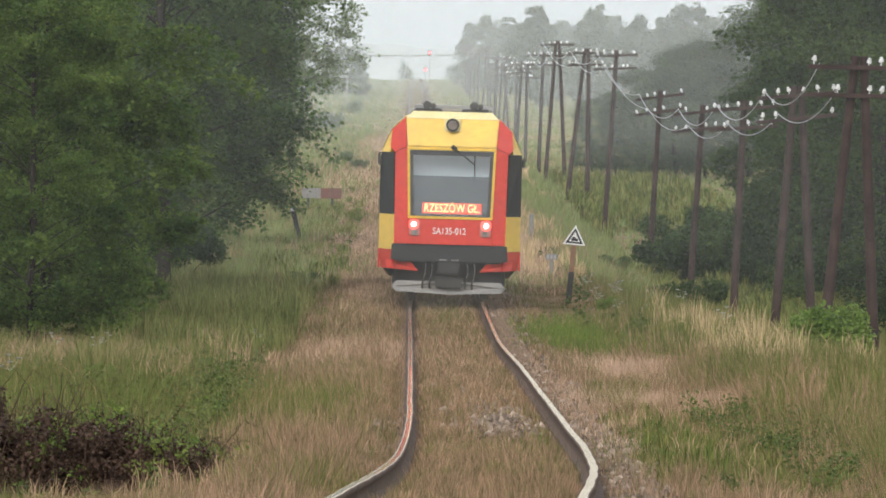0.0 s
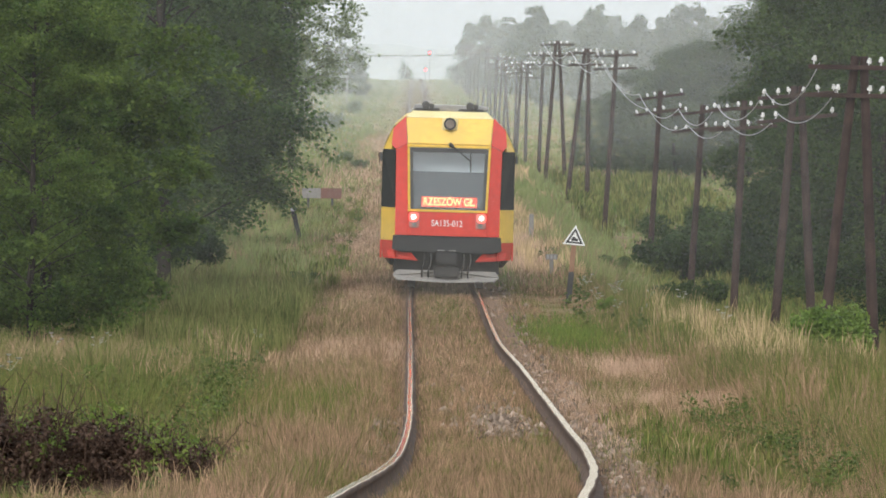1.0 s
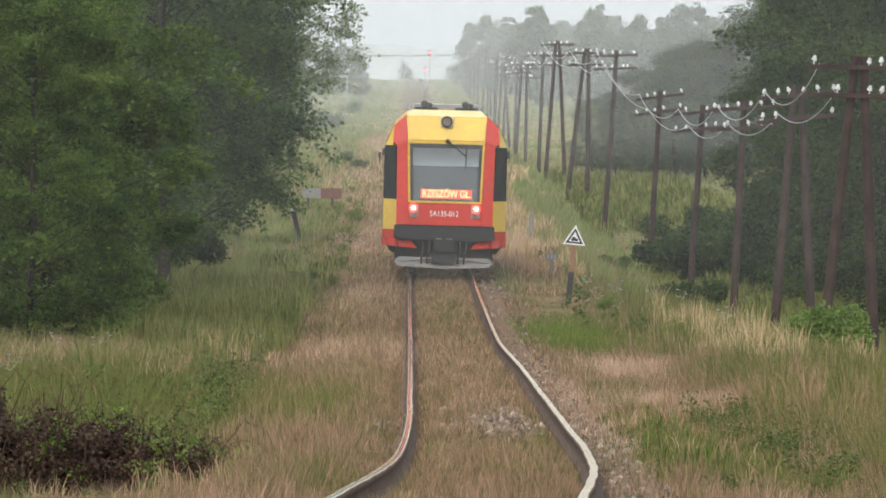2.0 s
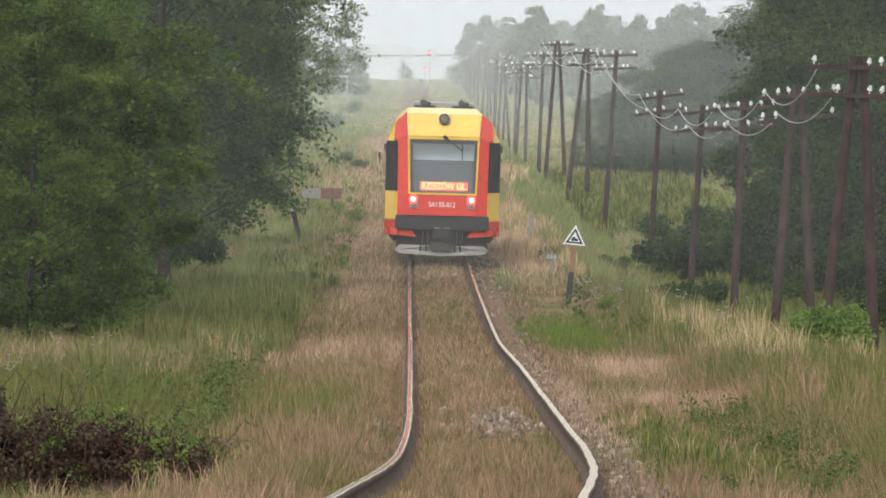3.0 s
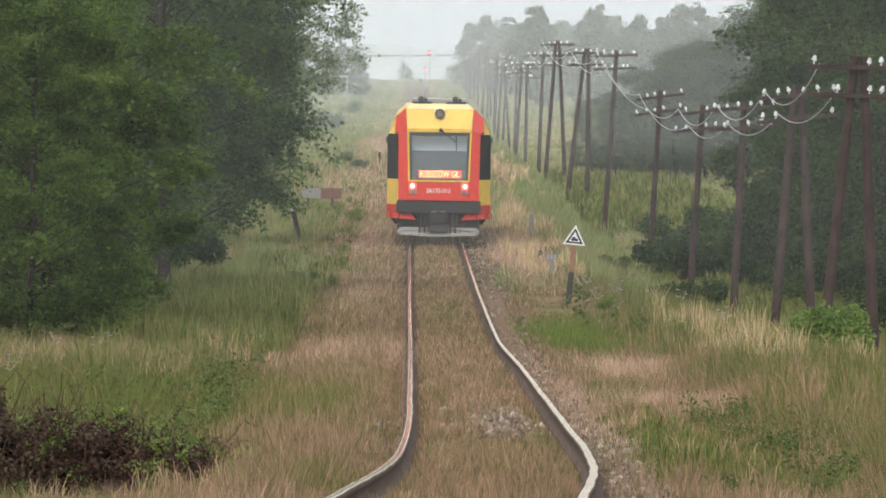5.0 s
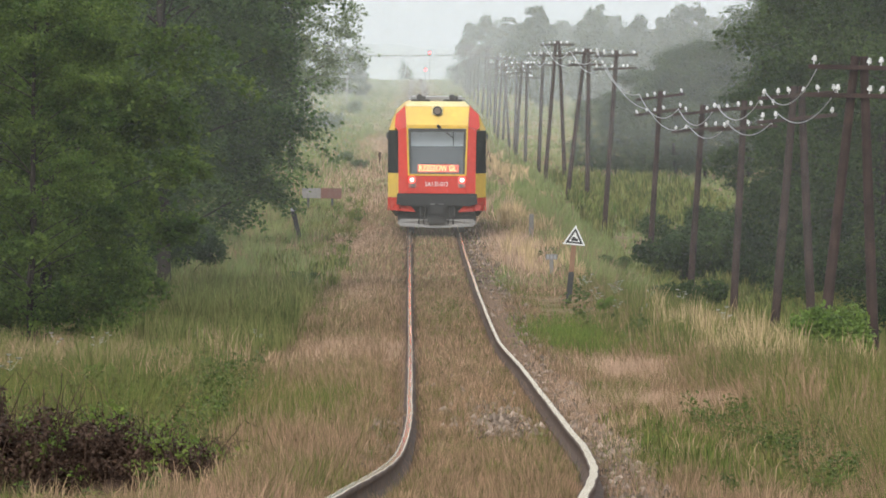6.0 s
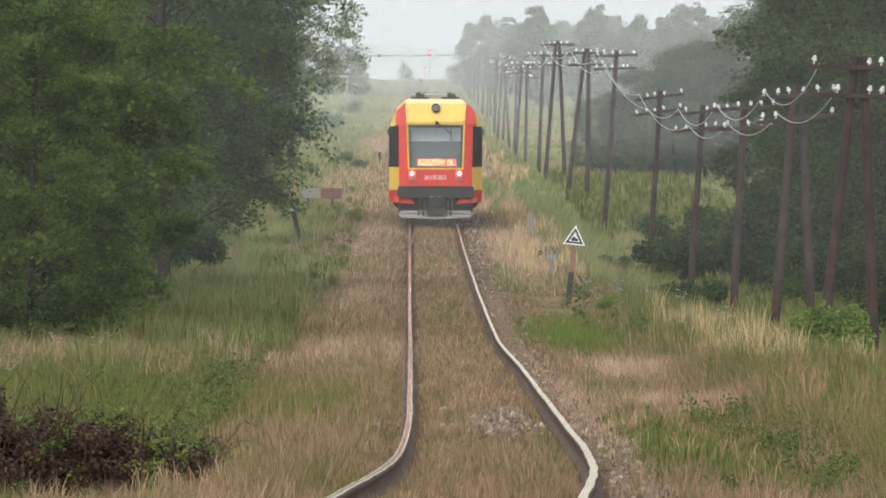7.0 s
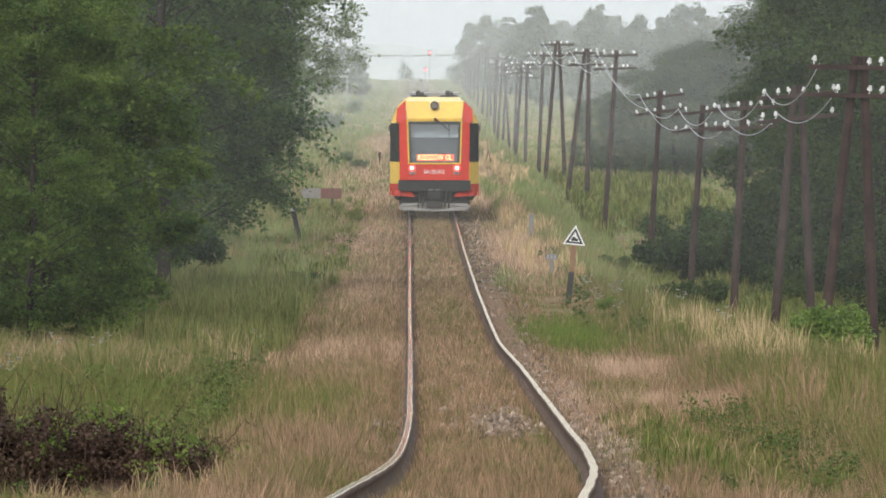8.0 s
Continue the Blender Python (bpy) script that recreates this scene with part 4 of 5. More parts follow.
BLEACHED = "bleached pinkish patch of dry bent grass"
bent_patch(131, 3.35, 123, 0.95, 9, 8000, 0.22, 0.009, M_BENT, BLEACHED)
bent_patch(132, 3.35, 101, 1.1, 6, 8000, 0.18, 0.008, M_BENT, BLEACHED)
bent_patch(133, -1.55, 138, 1.2, 14, 12000, 0.20, 0.010, M_BENT, BLEACHED)
bent_patch(134, -2.0, 249, 1.2, 20, 6000, 0.24, 0.020, M_BENT, BLEACHED)
bent_patch(135, -1.3, 190, 0.7, 20, 6000, 0.18, 0.014, M_BENT, BLEACHED)
bent_patch(136, 2.9, 238, 0.8, 26, 4500, 0.35, 0.020, M_BENT, BLEACHED)
bent_patch(137, -0.9, 108, 0.45, 26, 6000, 0.12, 0.008, M_BENT, BLEACHED)
bent_patch(138, 0.65, 115, 0.45, 26, 5000, 0.08, 0.008, M_BENT, BLEACHED)
bent_patch(139, -2.3, 320, 1.4, 30, 3500, 0.3, 0.030, M_BENT, BLEACHED)
bent_patch(143, -3.4, 400, 1.6, 40, 3000, 0.35, 0.04, M_BENT, BLEACHED)
bent_patch(144, -2.6, 540, 1.6, 60, 2500, 0.35, 0.05, M_BENT, BLEACHED)
bent_patch(145, 2.6, 440, 1.0, 60, 3000, 0.4, 0.04, M_BENT, BLEACHED)
bent_patch(146, 3.2, 320, 0.9, 30, 2500, 0.45, 0.03, M_BENT, BLEACHED)
bent_patch(140, -4.9, 124, 1.6, 9, 5000, 0.55, 0.008, M_STALK, "brown seeding grass before the trees")
bent_patch(141, 1.9, 96, 0.35, 22, 4000, 0.12, 0.008, M_BENT, BLEACHED)
bent_patch(142, 3.0, 157, 0.9, 12, 9000, 0.20, 0.010, M_LEAF_SHOOT, "fresh green patch of short grass")


def undergrowth(seed, x0, x1, y0, y1, n, leaf, h, mat, label):
    """Low broad-leaved weeds in loose patches among the grass."""
    rng = np.random.RandomState(seed)
    x, y = rng.uniform(x0, x1, n), rng.uniform(y0, y1, n)
    lush = ripple(x, y * 0.3, seed, 1.1)
    ok = lush > rng.uniform(0.45, 0.95, n)
    x, y, lush = x[ok], y[ok], lush[ok]
    c = np.stack([x, y, ground_z(x, y) + h * (0.3 + 0.7 * lush) * rng.uniform(0.3, 1.0, len(x))], -1)
    w = rng.uniform(0.5, 1.5, len(x))[:, None] * np.array([[0.09, 0.16, 0.09]]) * (h / 0.25)
    me = np_mesh("undergrowth", *leaf_cloud(rng, c, w, len(x) * 30, leaf, 0.05), mat)
    return tagged(new("undergrowth", me), label, "weeds", kind="stuff")


undergrowth(105, -5.2, -2.3, 74, 128, 1100, 0.030, 0.34, M_WEED, "leafy green weeds in the long grass")
undergrowth(106, 2.9, 6.2, 58, 100, 350, 0.026, 0.26, M_WEED, "low leafy weeds on the verge")
undergrowth(107, 4.4, 7.5, 100, 165, 500, 0.038, 0.48, M_WEED, "leafy weeds among the tall verge grass")
undergrowth(114, -4.6, -2.0, 74, 112, 1500, 0.024, 0.36, M_WEED, "dark leafy weeds behind the brambles")
undergrowth(118, -4.8, -1.9, 72, 118, 900, 0.022, 0.34, M_LEAF_SHOOT, "fresh green weeds in the rough grass")
undergrowth(119, -6.5, -2.4, 96, 150, 1500, 0.028, 0.40, M_WEED, "dark leafy weeds in the rough grass")
undergrowth(120, 1.9, 4.6, 60, 96, 600, 0.016, 0.12, M_WEED, "low dark weeds on the verge")
undergrowth(121, 3.0, 5.4, 60, 92, 1100, 0.020, 0.28, M_WEED, "dull green weeds low on the verge")
undergrowth(95, -5.5, -1.9, 56, 120, 420, 0.026, 0.24, M_WEED, "low green broad-leaved weeds in the grass")
undergrowth(96, -8.0, -2.4, 120, 200, 420, 0.05, 0.40, M_WEED, "green broad-leaved weeds under the trees")
undergrowth(97, 4.0, 7.0, 80, 140, 200, 0.03, 0.30, M_WEED, "green weeds among the verge grass")
undergrowth(98, 3.2, 8.5, 140, 240, 330, 0.055, 0.45, M_WEED, "green weeds below the telegraph poles")
undergrowth(99, -5.0, -1.7, 200, 330, 200, 0.045, 0.35, M_WEED, "green weeds beside the track")


def build_umbel():
    plant = tagged(new("cow_parsley"), "tall weed with flat white flower heads", "weed", "flowering weeds on the verge")
    b = bmesh.new()
    rod(b, (0, 0, -0.1), (0.03, 0, 0.72), 0.009, 0.006, 5)
    stem = part("stem", b, M_GREEN, plant)
    for k in range(4):
        a = k * 1.7
        p = (0.03 + 0.11 * math.cos(a), 0.11 * math.sin(a), 0.80 - 0.05 * k)
        b = bmesh.new()
        rod(b, (0.02, 0, 0.6), p, 0.003, 0.002, 4)
        rod(b, p, (p[0], p[1], p[2] + 0.02), 0.02, 0.045, 9)
        part("flower_head", b, M_UMBEL, plant, "flat white flower head")
    return plant


weed = build_umbel()
weed.matrix_basis = pose(4.05, 172, float(ground_z(4.05, 172)), 0, 0, 0)
ru = random.Random(12)
for k in range(10):
    x, y = ru.uniform(3.5, 6.4), ru.uniform(150, 190)
    again(weed, x, y, ru.uniform(0, 360), ru.uniform(0.7, 1.1))
for k in range(7):
    x, y = ru.uniform(-6, -2.5), ru.uniform(95, 160)
    again(weed, x, y, ru.uniform(0, 360), ru.uniform(0.6, 0.9))


# ---- warning sign ----
def build_sign():
    x, y = 3.34, 186.0
    sign = tagged(new("warning_sign"), "white triangular railway sign with a black border on a leaning post", "sign")
    sign.matrix_basis = pose(x, y, float(ground_z(x, y)) - 0.02, 0, 5.5, 0)
    b = bmesh.new()
    box(b, -0.06, 0.06, -0.04, 0.04, -0.3, 0.72, 0.01)
    part("post_foot", b, M_BLACK, sign, "black tarred foot of the post")
    b = bmesh.new()
    box(b, -0.057, 0.057, -0.038, 0.038, 0.722, 1.42, 0.01)
    part("post", b, M_RUST_POST, sign, "rust-brown post")
    b = bmesh.new()
    slab(b, [(-0.25, -0.06, 1.32), (0.25, -0.06, 1.32), (0, -0.06, 1.76)], 0.012)
    part("plate", b, M_WHITE, sign, "white enamel triangle")
    ins = [(-0.195, -0.064, 1.352), (0.195, -0.064, 1.352), (0, -0.064, 1.695)]
    inn = [(-0.125, -0.064, 1.392), (0.125, -0.064, 1.392), (0, -0.064, 1.615)]
    b = bmesh.new()
    for k in range(3):
        q = [ins[k], ins[(k + 1) % 3], inn[(k + 1) % 3], inn[k]]
        slab(b, q, 0.003)
    part("border", b, M_BLACK, sign, "black triangular border")
    b = bmesh.new()
    box(b, -0.075, 0.075, -0.066, -0.062, 1.405, 1.465)
    box(b, -0.05, 0.02, -0.066, -0.062, 1.465, 1.495)
    part("pictogram", b, M_BLACK, sign, "black locomotive pictogram")


build_sign()


# ---- small things along the line ----
def stake(name, x, y, h, r, lean, mat, label, cap=None):
    ob = tagged(new(name), label, name.replace("_", " "))
    ob.matrix_basis = pose(x, y, float(ground_z(x, y)), 0, lean, 0)
    b = bmesh.new()
    box(b, -r, r, -r, r, -0.3, h, r * 0.2)
    part("post", b, mat, ob)
    if cap:
        b = bmesh.new()
        box(b, -r * 1.04, r * 1.04, -r * 1.04, r * 1.04, h - 0.09, h + 0.01, r * 0.2)
        part("cap", b, cap, ob, "white painted top")
    return ob


stake("marker_post", -3.42, 252, 1.2, 0.07, -13, M_BLACK, "leaning dark marker post with a white top", M_LIGHTGREY)
stake("concrete_stub", 3.50, 258, 0.75, 0.07, 1, M_DUSTY, "short grey concrete post in the grass")
stake("marker_post", -1.95, 450, 0.55, 0.07, 0, M_IRON, "short dark iron post beside the track")
stake("white_marker", -7.4, 900, 3.0, 0.09, 0, M_LIGHTGREY, "thin white post in the distance")


def build_board():
    x, y = -3.35, 300.0
    board = tagged(new("barrier_board"), "weathered white and red board on a post in the grass", "board")
    board.matrix_basis = pose(x, y, float(ground_z(x, y)), 0, 1, 0)
    for x0, x1, m, lb in ((-0.72, -0.06, M_DUSTY, "dirty white half"), (-0.056, 0.68, M_SIGNRED, "faded red half")):
        b = bmesh.new()
        box(b, x0, x1, -0.03, 0.03, 0.62, 0.98, 0.01)
        part("panel", b, m, board, lb)
    for px in (-0.5, 0.35):
        b = bmesh.new()
        box(b, px - 0.04, px + 0.04, 0.034, 0.11, -0.3, 0.95, 0.01)
        part("post", b, M_GREY, board)


build_board()


def build_hectometre():
    x, y = 3.42, 214.0
    ob = tagged(new("distance_marker"), "small white distance marker board low in the grass", "marker")
    ob.matrix_basis = pose(x, y, float(ground_z(x, y)), 0, 0, 0)
    b = bmesh.new()
    box(b, -0.05, 0.05, 0.0, 0.07, -0.3, 0.50, 0.01)
    part("post", b, M_DUSTY, ob)
    b = bmesh.new()
    box(b, -0.15, 0.15, -0.03, -0.004, 0.36, 0.50, 0.006)
    plate = part("plate", b, M_DUSTY, ob)
    for px in (-0.09, 0.0, 0.09):
        b = bmesh.new()
        box(b, px - 0.022, px + 0.022, -0.036, -0.031, 0.38, 0.48)
        part("bar", b, M_LIGHTGREY, plate, "white unreadable character")


build_hectometre()


def build_trestle():
    x, y = 3.65, 430.0
    ob = tagged(new("trestle"), "small dark trestle standing in dry grass", "trestle")
    ob.matrix_basis = pose(x, y, float(ground_z(x, y)), 0, 0, 0)
    for a, c in (((-0.22, 0, -0.1), (0.0, 0, 0.85)), ((0.26, 0, -0.1), (0.0, 0, 0.85)), ((-0.14, 0, 0.25), (0.18, 0, 0.32))):
        b = bmesh.new()
        rod(b, a, c, 0.03, 0.025, 6)
        part("leg", b, M_IRON, ob)


build_trestle()


def build_signal(x, y, zl):
    zg = float(ground_z(x, y))
    ob = tagged(new("light_signal"), "distant railway signal showing a red light", "signal")
    ob.location = (x, y, zg)
    b = bmesh.new()
    rod(b, (0, 0, -0.3), (0, 0, zl - zg + 0.5), 0.09, 0.07, 8)
    part("mast", b, M_LIGHTGREY, ob)
    b = bmesh.new()
    box(b, -0.24, 0.24, -0.2, -0.08, zl - zg - 0.4, zl - zg + 0.35, 0.05)
    head = part("head", b, M_GREY, ob, "dark signal head")
    b = bmesh.new()
    tube_disc(b, 0, -0.26, zl - zg, 0.24, 0.05)
    part("lens", b, M_SIGNAL, head, "glowing red lens")


build_signal(2.05, 1300, 7.3)
build_signal(1.40, 1320, 4.7)
def build_power_line():
    y, z = 1290.0, 7.4
    for x in (-22.0, 17.0):
        zg = float(ground_z(x, y))
        b = bmesh.new()
        rod(b, (0, 0, -0.3), (0, 0, z - zg + 0.3), 0.16, 0.12, 8)
        pole = tagged(new("power_pole"), "distant wooden power pole in drizzle", "pole", "power poles")
        pole.location = (x, y, zg)
        part("post", b, M_POLE, pole)
    u = np.linspace(0, 1, 30)
    pts = np.stack([-22 + 39 * u, u * 0 + y, z - 0.6 * 4 * u * (1 - u)], -1)
    tagged(new("power_cable", np_mesh("power_cable", *tube(pts, np.full(30, 0.075), 5), M_IRON)), "dark overhead cable crossing the line far off", "cable")


build_power_line()


# distant wooded rise; pale colour and faint glow stand in for haze
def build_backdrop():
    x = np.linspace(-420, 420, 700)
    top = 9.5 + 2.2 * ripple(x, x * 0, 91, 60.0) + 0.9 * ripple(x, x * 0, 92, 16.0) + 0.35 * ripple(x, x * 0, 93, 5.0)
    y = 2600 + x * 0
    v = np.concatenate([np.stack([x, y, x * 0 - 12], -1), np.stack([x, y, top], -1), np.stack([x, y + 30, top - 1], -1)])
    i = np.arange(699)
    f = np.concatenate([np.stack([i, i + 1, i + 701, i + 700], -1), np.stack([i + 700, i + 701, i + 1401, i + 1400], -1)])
    return tagged(new("backdrop", np_mesh("backdrop", v, f, M_HAZED_RISE)), "wooded rise with haze put into its pale glow", "backdrop", kind="structure")


build_backdrop()


# ---- flat sheets that put haze over the line, denser with distance ----
def build_haze_sheet(y, opacity):
    """Flat sheet added as drizzle haze: mostly clear, scatters a little daylight, soft edges."""
    m, n, l, p = shader("haze_sheet_mat")
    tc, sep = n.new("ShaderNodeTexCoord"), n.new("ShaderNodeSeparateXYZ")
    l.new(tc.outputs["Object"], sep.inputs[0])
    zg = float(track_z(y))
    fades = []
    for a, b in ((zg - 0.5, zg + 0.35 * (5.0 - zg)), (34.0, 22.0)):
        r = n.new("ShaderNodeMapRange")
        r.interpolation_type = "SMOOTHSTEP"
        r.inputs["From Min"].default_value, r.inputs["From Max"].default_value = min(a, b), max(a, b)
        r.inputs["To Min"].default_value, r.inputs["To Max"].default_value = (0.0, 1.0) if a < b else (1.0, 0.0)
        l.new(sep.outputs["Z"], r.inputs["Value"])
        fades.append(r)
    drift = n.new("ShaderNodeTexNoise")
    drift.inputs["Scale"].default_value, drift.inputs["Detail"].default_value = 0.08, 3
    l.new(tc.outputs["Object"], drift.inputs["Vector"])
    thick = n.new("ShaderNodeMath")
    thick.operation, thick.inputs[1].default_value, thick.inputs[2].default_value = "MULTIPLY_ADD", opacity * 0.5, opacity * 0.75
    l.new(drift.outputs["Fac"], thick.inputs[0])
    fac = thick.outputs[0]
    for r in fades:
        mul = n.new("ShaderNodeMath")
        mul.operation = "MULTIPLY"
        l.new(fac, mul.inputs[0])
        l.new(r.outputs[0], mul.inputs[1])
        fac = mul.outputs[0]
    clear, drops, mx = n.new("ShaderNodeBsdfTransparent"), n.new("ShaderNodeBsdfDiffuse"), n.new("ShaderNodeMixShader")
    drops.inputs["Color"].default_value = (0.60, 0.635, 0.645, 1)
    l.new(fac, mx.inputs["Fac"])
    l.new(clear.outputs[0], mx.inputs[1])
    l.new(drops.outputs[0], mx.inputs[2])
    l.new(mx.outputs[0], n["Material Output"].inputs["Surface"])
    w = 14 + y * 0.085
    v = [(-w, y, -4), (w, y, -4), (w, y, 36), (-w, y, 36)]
    return tagged(new("haze_sheet", np_mesh("haze_sheet", v, [(0, 1, 2, 3)], m)), "flat translucent sheet adding grey haze over the line", "drizzle", kind="stuff")


# Two near sheets lift the dark tones; the rest build up distance haze.
for sheet_y, sheet_opacity in ((105, 0.029), (168, 0.034), (340, 0.06), (450, 0.10), (600, 0.15), (800, 0.15), (1050, 0.22)):
    build_haze_sheet(sheet_y, sheet_opacity)


# ---- dead bramble heap ----
def build_bramble(x, y, w, h):
    rng = np.random.RandomState(55)
    heap = tagged(new("bramble_heap"), "heap of dead brown brambles with green shoots", "bush")
    heap.matrix_basis = pose(x, y, float(ground_z(x, y)) - 0.05, 0, 0, 0)
    def env(a):
        return h * (0.66 - 0.34 * a / w) * (0.80 + 0.5 * float(ripple(np.array(a), np.array(0.0), 58, 0.35)))
    canes = []
    for k in range(420):
        a0 = np.array([rng.uniform(-w, w), rng.uniform(-0.9, 0.9), rng.uniform(0, 0.15)])
        ln, dr = rng.uniform(0.15, 0.7), rng.uniform(0, 6.28)
        u = np.linspace(0, 1, 6)[:, None]
        p = a0 + np.array([math.cos(dr), math.sin(dr) * 0.5, 0]) * ln * u + np.array([0, 0, env(a0[0]) * rng.uniform(0.3, 1.0)]) * np.sin(u * 2.6) + rng.normal(size=(6, 3)) * 0.02
        canes.append(tube(p, np.linspace(0.005, 0.0015, 6), 4))
    g = np.linspace(-1, 1, 40)
    GX, GY = np.meshgrid(g, g)
    R = np.clip(1 - GX ** 2 - GY ** 2, 0, 1)
    GZ = np.sqrt(R) * h * (0.40 - 0.20 * GX) * (0.5 + 0.8 * ripple(GX * w, GY, 57, 0.5)) - 0.06
    q = (np.arange(39)[:, None] * 40 + np.arange(39)[None, :]).ravel()
    data_part("soil_mound", np_mesh("soil_mound", np.stack([GX * w * 1.05, GY * 0.9, GZ], -1).reshape(-1, 3), np.stack([q, q + 1, q + 41, q + 40], -1), M_SOIL), heap, "dark bare soil under the brambles")
    data_part("dead_tangle", np_mesh("dead_tangle", *merge(canes), M_DEAD), heap, "tangle of dead brown canes")["kind"] = "stuff"
    cs = [(a, rng.uniform(-0.7, 0.7), env(a) * rng.uniform(0.15, 0.85)) for a in rng.uniform(-w, w, 260)]
    rr = [(r * 1.2, r * 1.2, r) for r in rng.uniform(0.07, 0.17, 260)]
    data_part("dead_foliage", np_mesh("dead_foliage", *leaf_cloud(rng, cs, rr, int(38000 * w), 0.021, 0.05), M_DEAD), heap, "withered dark brown leaves")["kind"] = "stuff"
    gs = [(a, b - 0.1, c + 0.16) for a, b, c in cs if rng.rand() < 0.34 + 0.2 * a / w] + [(rng.uniform(-w, w * 1.1), rng.uniform(-1.1, -0.8), 0.12) for k in range(16)]
    data_part("green_foliage", np_mesh("green_foliage", *leaf_cloud(rng, gs, [(0.10, 0.10, 0.08)] * len(gs), 32 * len(gs), 0.022, 0.05), M_LEAF_SHOOT), heap, "fresh green shoots")["kind"] = "stuff"


build_bramble(-2.62, 67.5, 1.25, 1.06)
build_bramble(-1.93, 71.5, 0.26, 0.42)


# ---- sleepers and ballast ----
def build_sleepers():
    bm = bmesh.new()
    box(bm, -1.25, 1.25, -0.12, 0.12, -0.14, 0.0, 0.012)
    me = bpy.data.meshes.new("sleeper")
    bm.to_mesh(me)
    bm.free()
    me.materials.append(M_SLEEPER)
    rng = random.Random(3)
    for k in range(250):
        y = 46 + k * 0.62
        ob = new("sleeper", me)
        ob.parent = railway
        yaw = -math.degrees(math.atan(float(track_x(y + 0.5) - track_x(y - 0.5))))
        ob.matrix_basis = pose(float(track_x(y)) + rng.uniform(-0.03, 0.03), y + rng.uniform(-0.03, 0.03), float(track_z(y)) - 0.170, 0, 0, yaw + rng.uniform(-0.6, 0.6))


build_sleepers()


def build_ballast():
    rng = np.random.RandomState(8)
    def spot(n, y0, y1, d0, d1, far=1.0):
        y = y0 + (y1 - y0) * rng.rand(n) ** far
        d = rng.uniform(d0, d1, n)
        return d, y
    sets = [spot(1500, 46, 75, 0.84, 1.7), spot(2000, 75, 120, 0.84, 1.75), spot(1300, 120, 290, 0.9, 1.8), (rng.normal(size=900) * 0.24 + 0.22, rng.normal(size=900) * 5.0 + 86), spot(800, 66, 90, -1.5, -0.84), spot(400, 46, 70, 1.5, 2.3), spot(300, 75, 120, -0.55, 0.55)]
    d, y = np.concatenate([a for a, b in sets]), np.concatenate([b for a, b in sets])
    n = len(d)
    keep = (ripple(d, y, 77, 1.2) > 0.35) & (np.abs(np.abs(d) - 0.75) > 0.09)
    d, y = d[keep], y[keep]
    n = len(d)
    x = d + track_x(y)
    c = np.stack([x, y, ground_z(x, y) + 0.012], -1)
    s = rng.uniform(0.14, 0.36, n) ** 2 * 0.45 * (1 + y / 300)
    base = np.array([(1, 0, 0), (0, 1, 0), (-1, 0, 0), (0, -1, 0), (0, 0, 1), (0, 0, -1)], dtype=float)
    v = base[None] * s[:, None, None] * rng.uniform(0.6, 1.3, (n, 6, 1)) + rng.normal(size=(n, 6, 3)) * s[:, None, None] * 0.18
    a = rng.uniform(0, 6.28, n)
    ca, sa = np.cos(a)[:, None], np.sin(a)[:, None]
    v = np.stack([v[..., 0] * ca - v[..., 1] * sa, v[..., 0] * sa + v[..., 1] * ca, v[..., 2] * 0.8], -1) + c[:, None]
    f = np.array([(0, 1, 4), (1, 2, 4), (2, 3, 4), (3, 0, 4), (1, 0, 5), (2, 1, 5), (3, 2, 5), (0, 3, 5)])
    me = np_mesh("ballast", v.reshape(-1, 3), (f[None] + np.arange(n)[:, None, None] * 6).reshape(-1, 3), M_STONE)
    tagged(data_part("ballast", me, railway, "loose grey-brown ballast stones"), kind="stuff")


build_ballast()


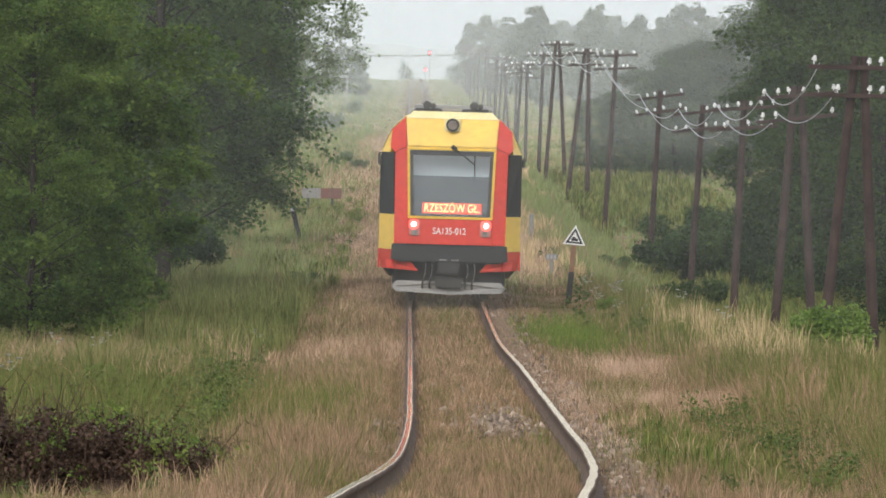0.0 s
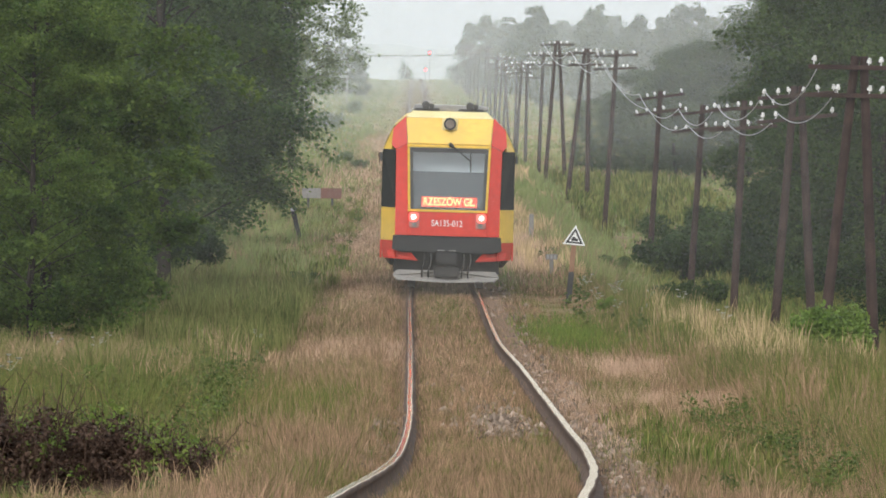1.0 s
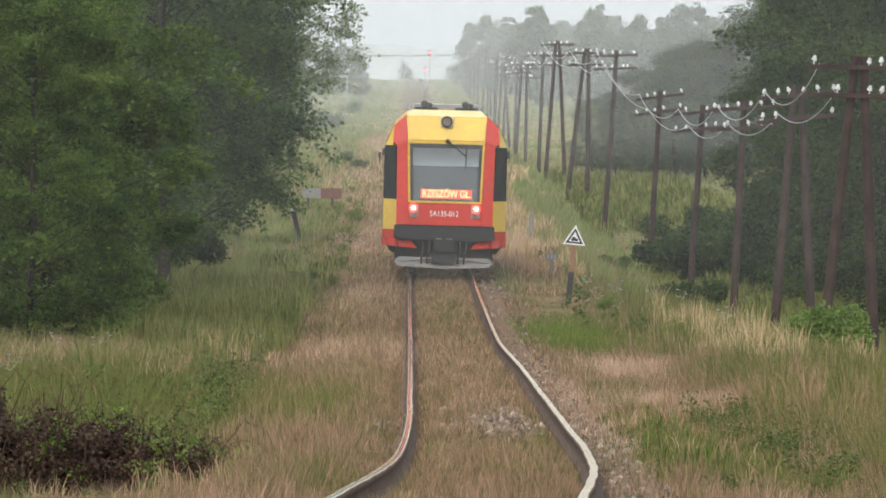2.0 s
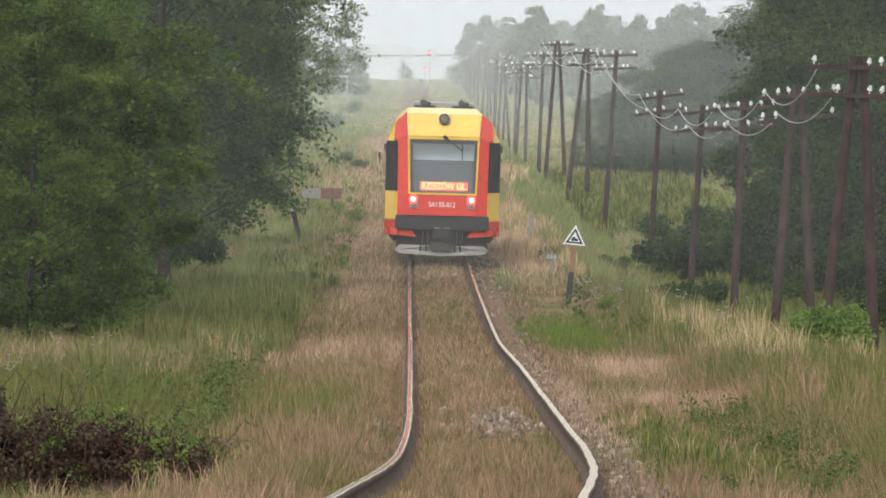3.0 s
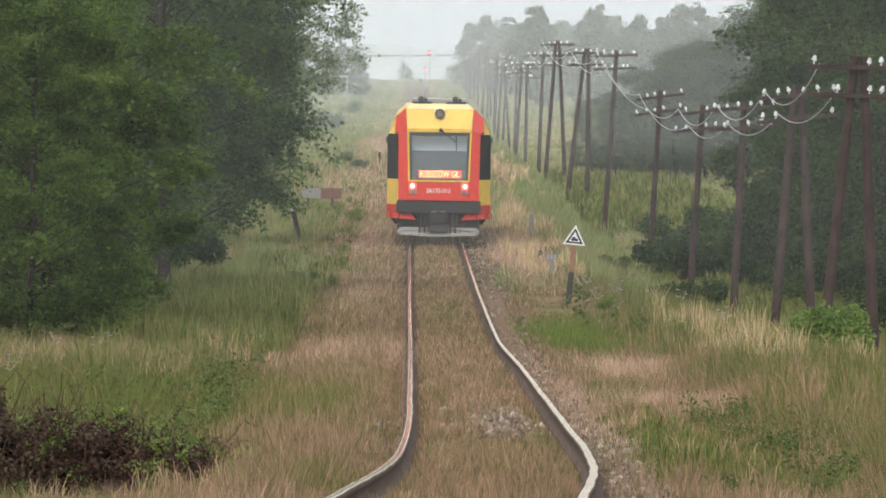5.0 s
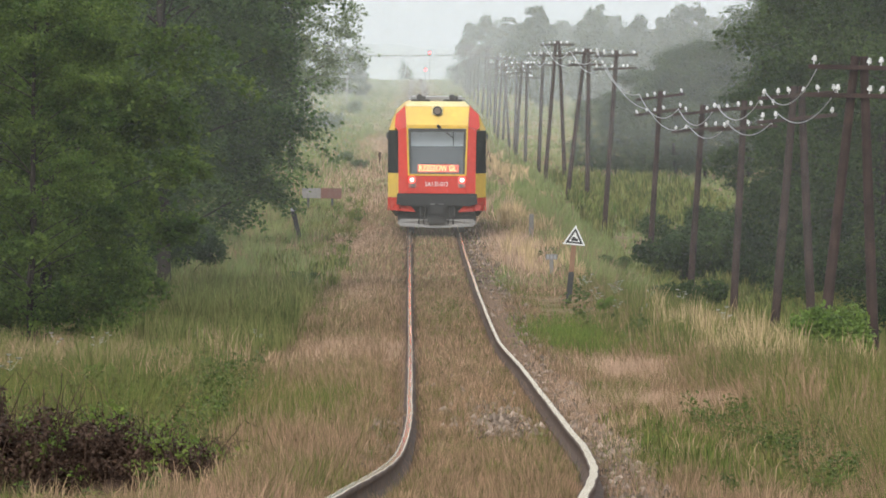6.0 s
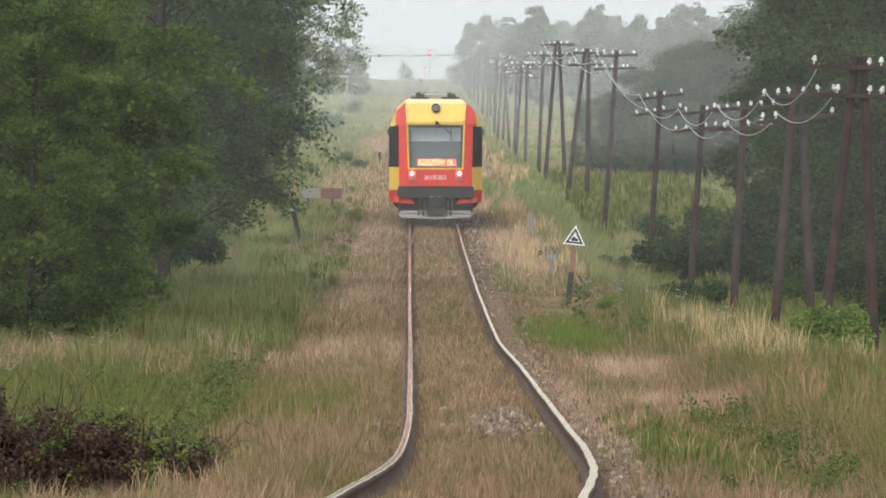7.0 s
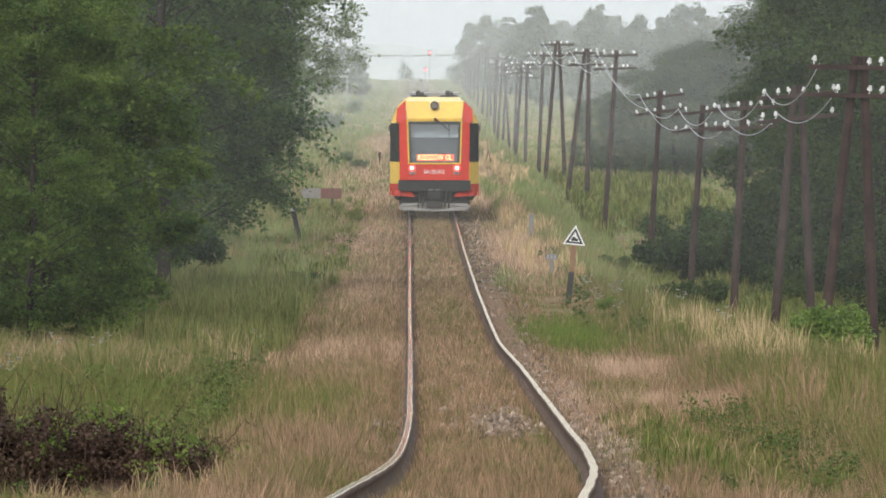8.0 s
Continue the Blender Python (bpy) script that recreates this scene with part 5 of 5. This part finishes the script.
# ---- flat sheets that add dusty haze behind the moving train ----
def build_train_haze():
    m, n, l, p = shader("train_haze_mat")
    tc, fit, ball, drift = n.new("ShaderNodeTexCoord"), n.new("ShaderNodeMapping"), n.new("ShaderNodeTexGradient"), n.new("ShaderNodeTexNoise")
    ball.gradient_type = "SPHERICAL"
    fit.inputs["Scale"].default_value = (1 / 2.3, 1 / 5.0, 1 / 1.15)
    drift.inputs["Scale"].default_value, drift.inputs["Detail"].default_value = 1.4, 4
    l.new(tc.outputs["Object"], fit.inputs["Vector"])
    l.new(fit.outputs[0], ball.inputs["Vector"])
    l.new(tc.outputs["Object"], drift.inputs["Vector"])
    thick, fac = n.new("ShaderNodeMath"), n.new("ShaderNodeMath")
    thick.operation, thick.inputs[1].default_value, thick.inputs[2].default_value = "MULTIPLY_ADD", 0.09, 0.02
    fac.operation = "MULTIPLY"
    l.new(drift.outputs["Fac"], thick.inputs[0])
    l.new(thick.outputs[0], fac.inputs[0])
    l.new(ball.outputs["Fac"], fac.inputs[1])
    clear, drops, mx = n.new("ShaderNodeBsdfTransparent"), n.new("ShaderNodeBsdfDiffuse"), n.new("ShaderNodeMixShader")
    drops.inputs["Color"].default_value = (0.46, 0.41, 0.36, 1)
    l.new(fac.outputs[0], mx.inputs["Fac"])
    l.new(clear.outputs[0], mx.inputs[1])
    l.new(drops.outputs[0], mx.inputs[2])
    l.new(mx.outputs[0], n["Material Output"].inputs["Surface"])
    # Two flat translucent sheets imitate brown haze low behind the railcar.
    v = [(x, y, z) for y in (-2.6, -0.6) for x, z in ((-2.3, -0.2), (2.3, -0.2), (2.3, 1.15), (-2.3, 1.15))]
    return tagged(new("train_haze_sheet", np_mesh("train_haze_sheet", v, [(0, 1, 2, 3), (4, 5, 6, 7)], m)), "flat translucent sheets adding faint brown dusty haze behind the railcar", "spray", kind="stuff")


spray = build_train_haze()


# ---- motions ----
RUN = [(0.0, 175.3), (0.5, 179.2), (1.0, 187.0), (1.5, 194.5), (3.0, 217.0), (3.5, 223.5), (4.0, 229.5), (4.5, 235.5), (6.0, 253.5), (6.5, 260.3), (7.0, 267.0), (7.5, 274.0), (8.0, 280.5)]
run_y = smooth_keys(RUN)
lean_of = smooth_keys([(0, 1.6), (1.5, 1.5), (4.5, 1.1), (6.0, 0.3), (8.0, 0.1)])


def motions():
    rows = []
    for k in range(33):
        t = k * 0.25
        y = float(run_y(t))
        x0, x1 = float(track_x(y + 3.6)), float(track_x(y + 20.2))
        z0, z1 = float(track_z(y + 3.6)), float(track_z(y + 20.2))
        yaw = -math.degrees(math.atan2(x1 - x0, 16.6))
        pitch = math.degrees(math.atan2(z1 - z0, 16.6))
        xb, zb = x0 - (x1 - x0) / 16.6 * 3.6, z0 - (z1 - z0) / 16.6 * 3.6
        rows.append((t, pose(xb + 0.04 + 0.004 * t, y, zb, pitch, float(lean_of(t)), yaw)))
    walk(railcar, rows)
    walk(spray, rows)
    for ax, ya in wheelsets:
        spin = []
        for k in range(241):
            t = k / 30
            a = -math.degrees((float(run_y(t)) - RUN[0][1]) / 0.42)
            spin.append((t, pose(0, ya, 0.42, a, 0, 0)))
        walk(ax, spin)


motions()
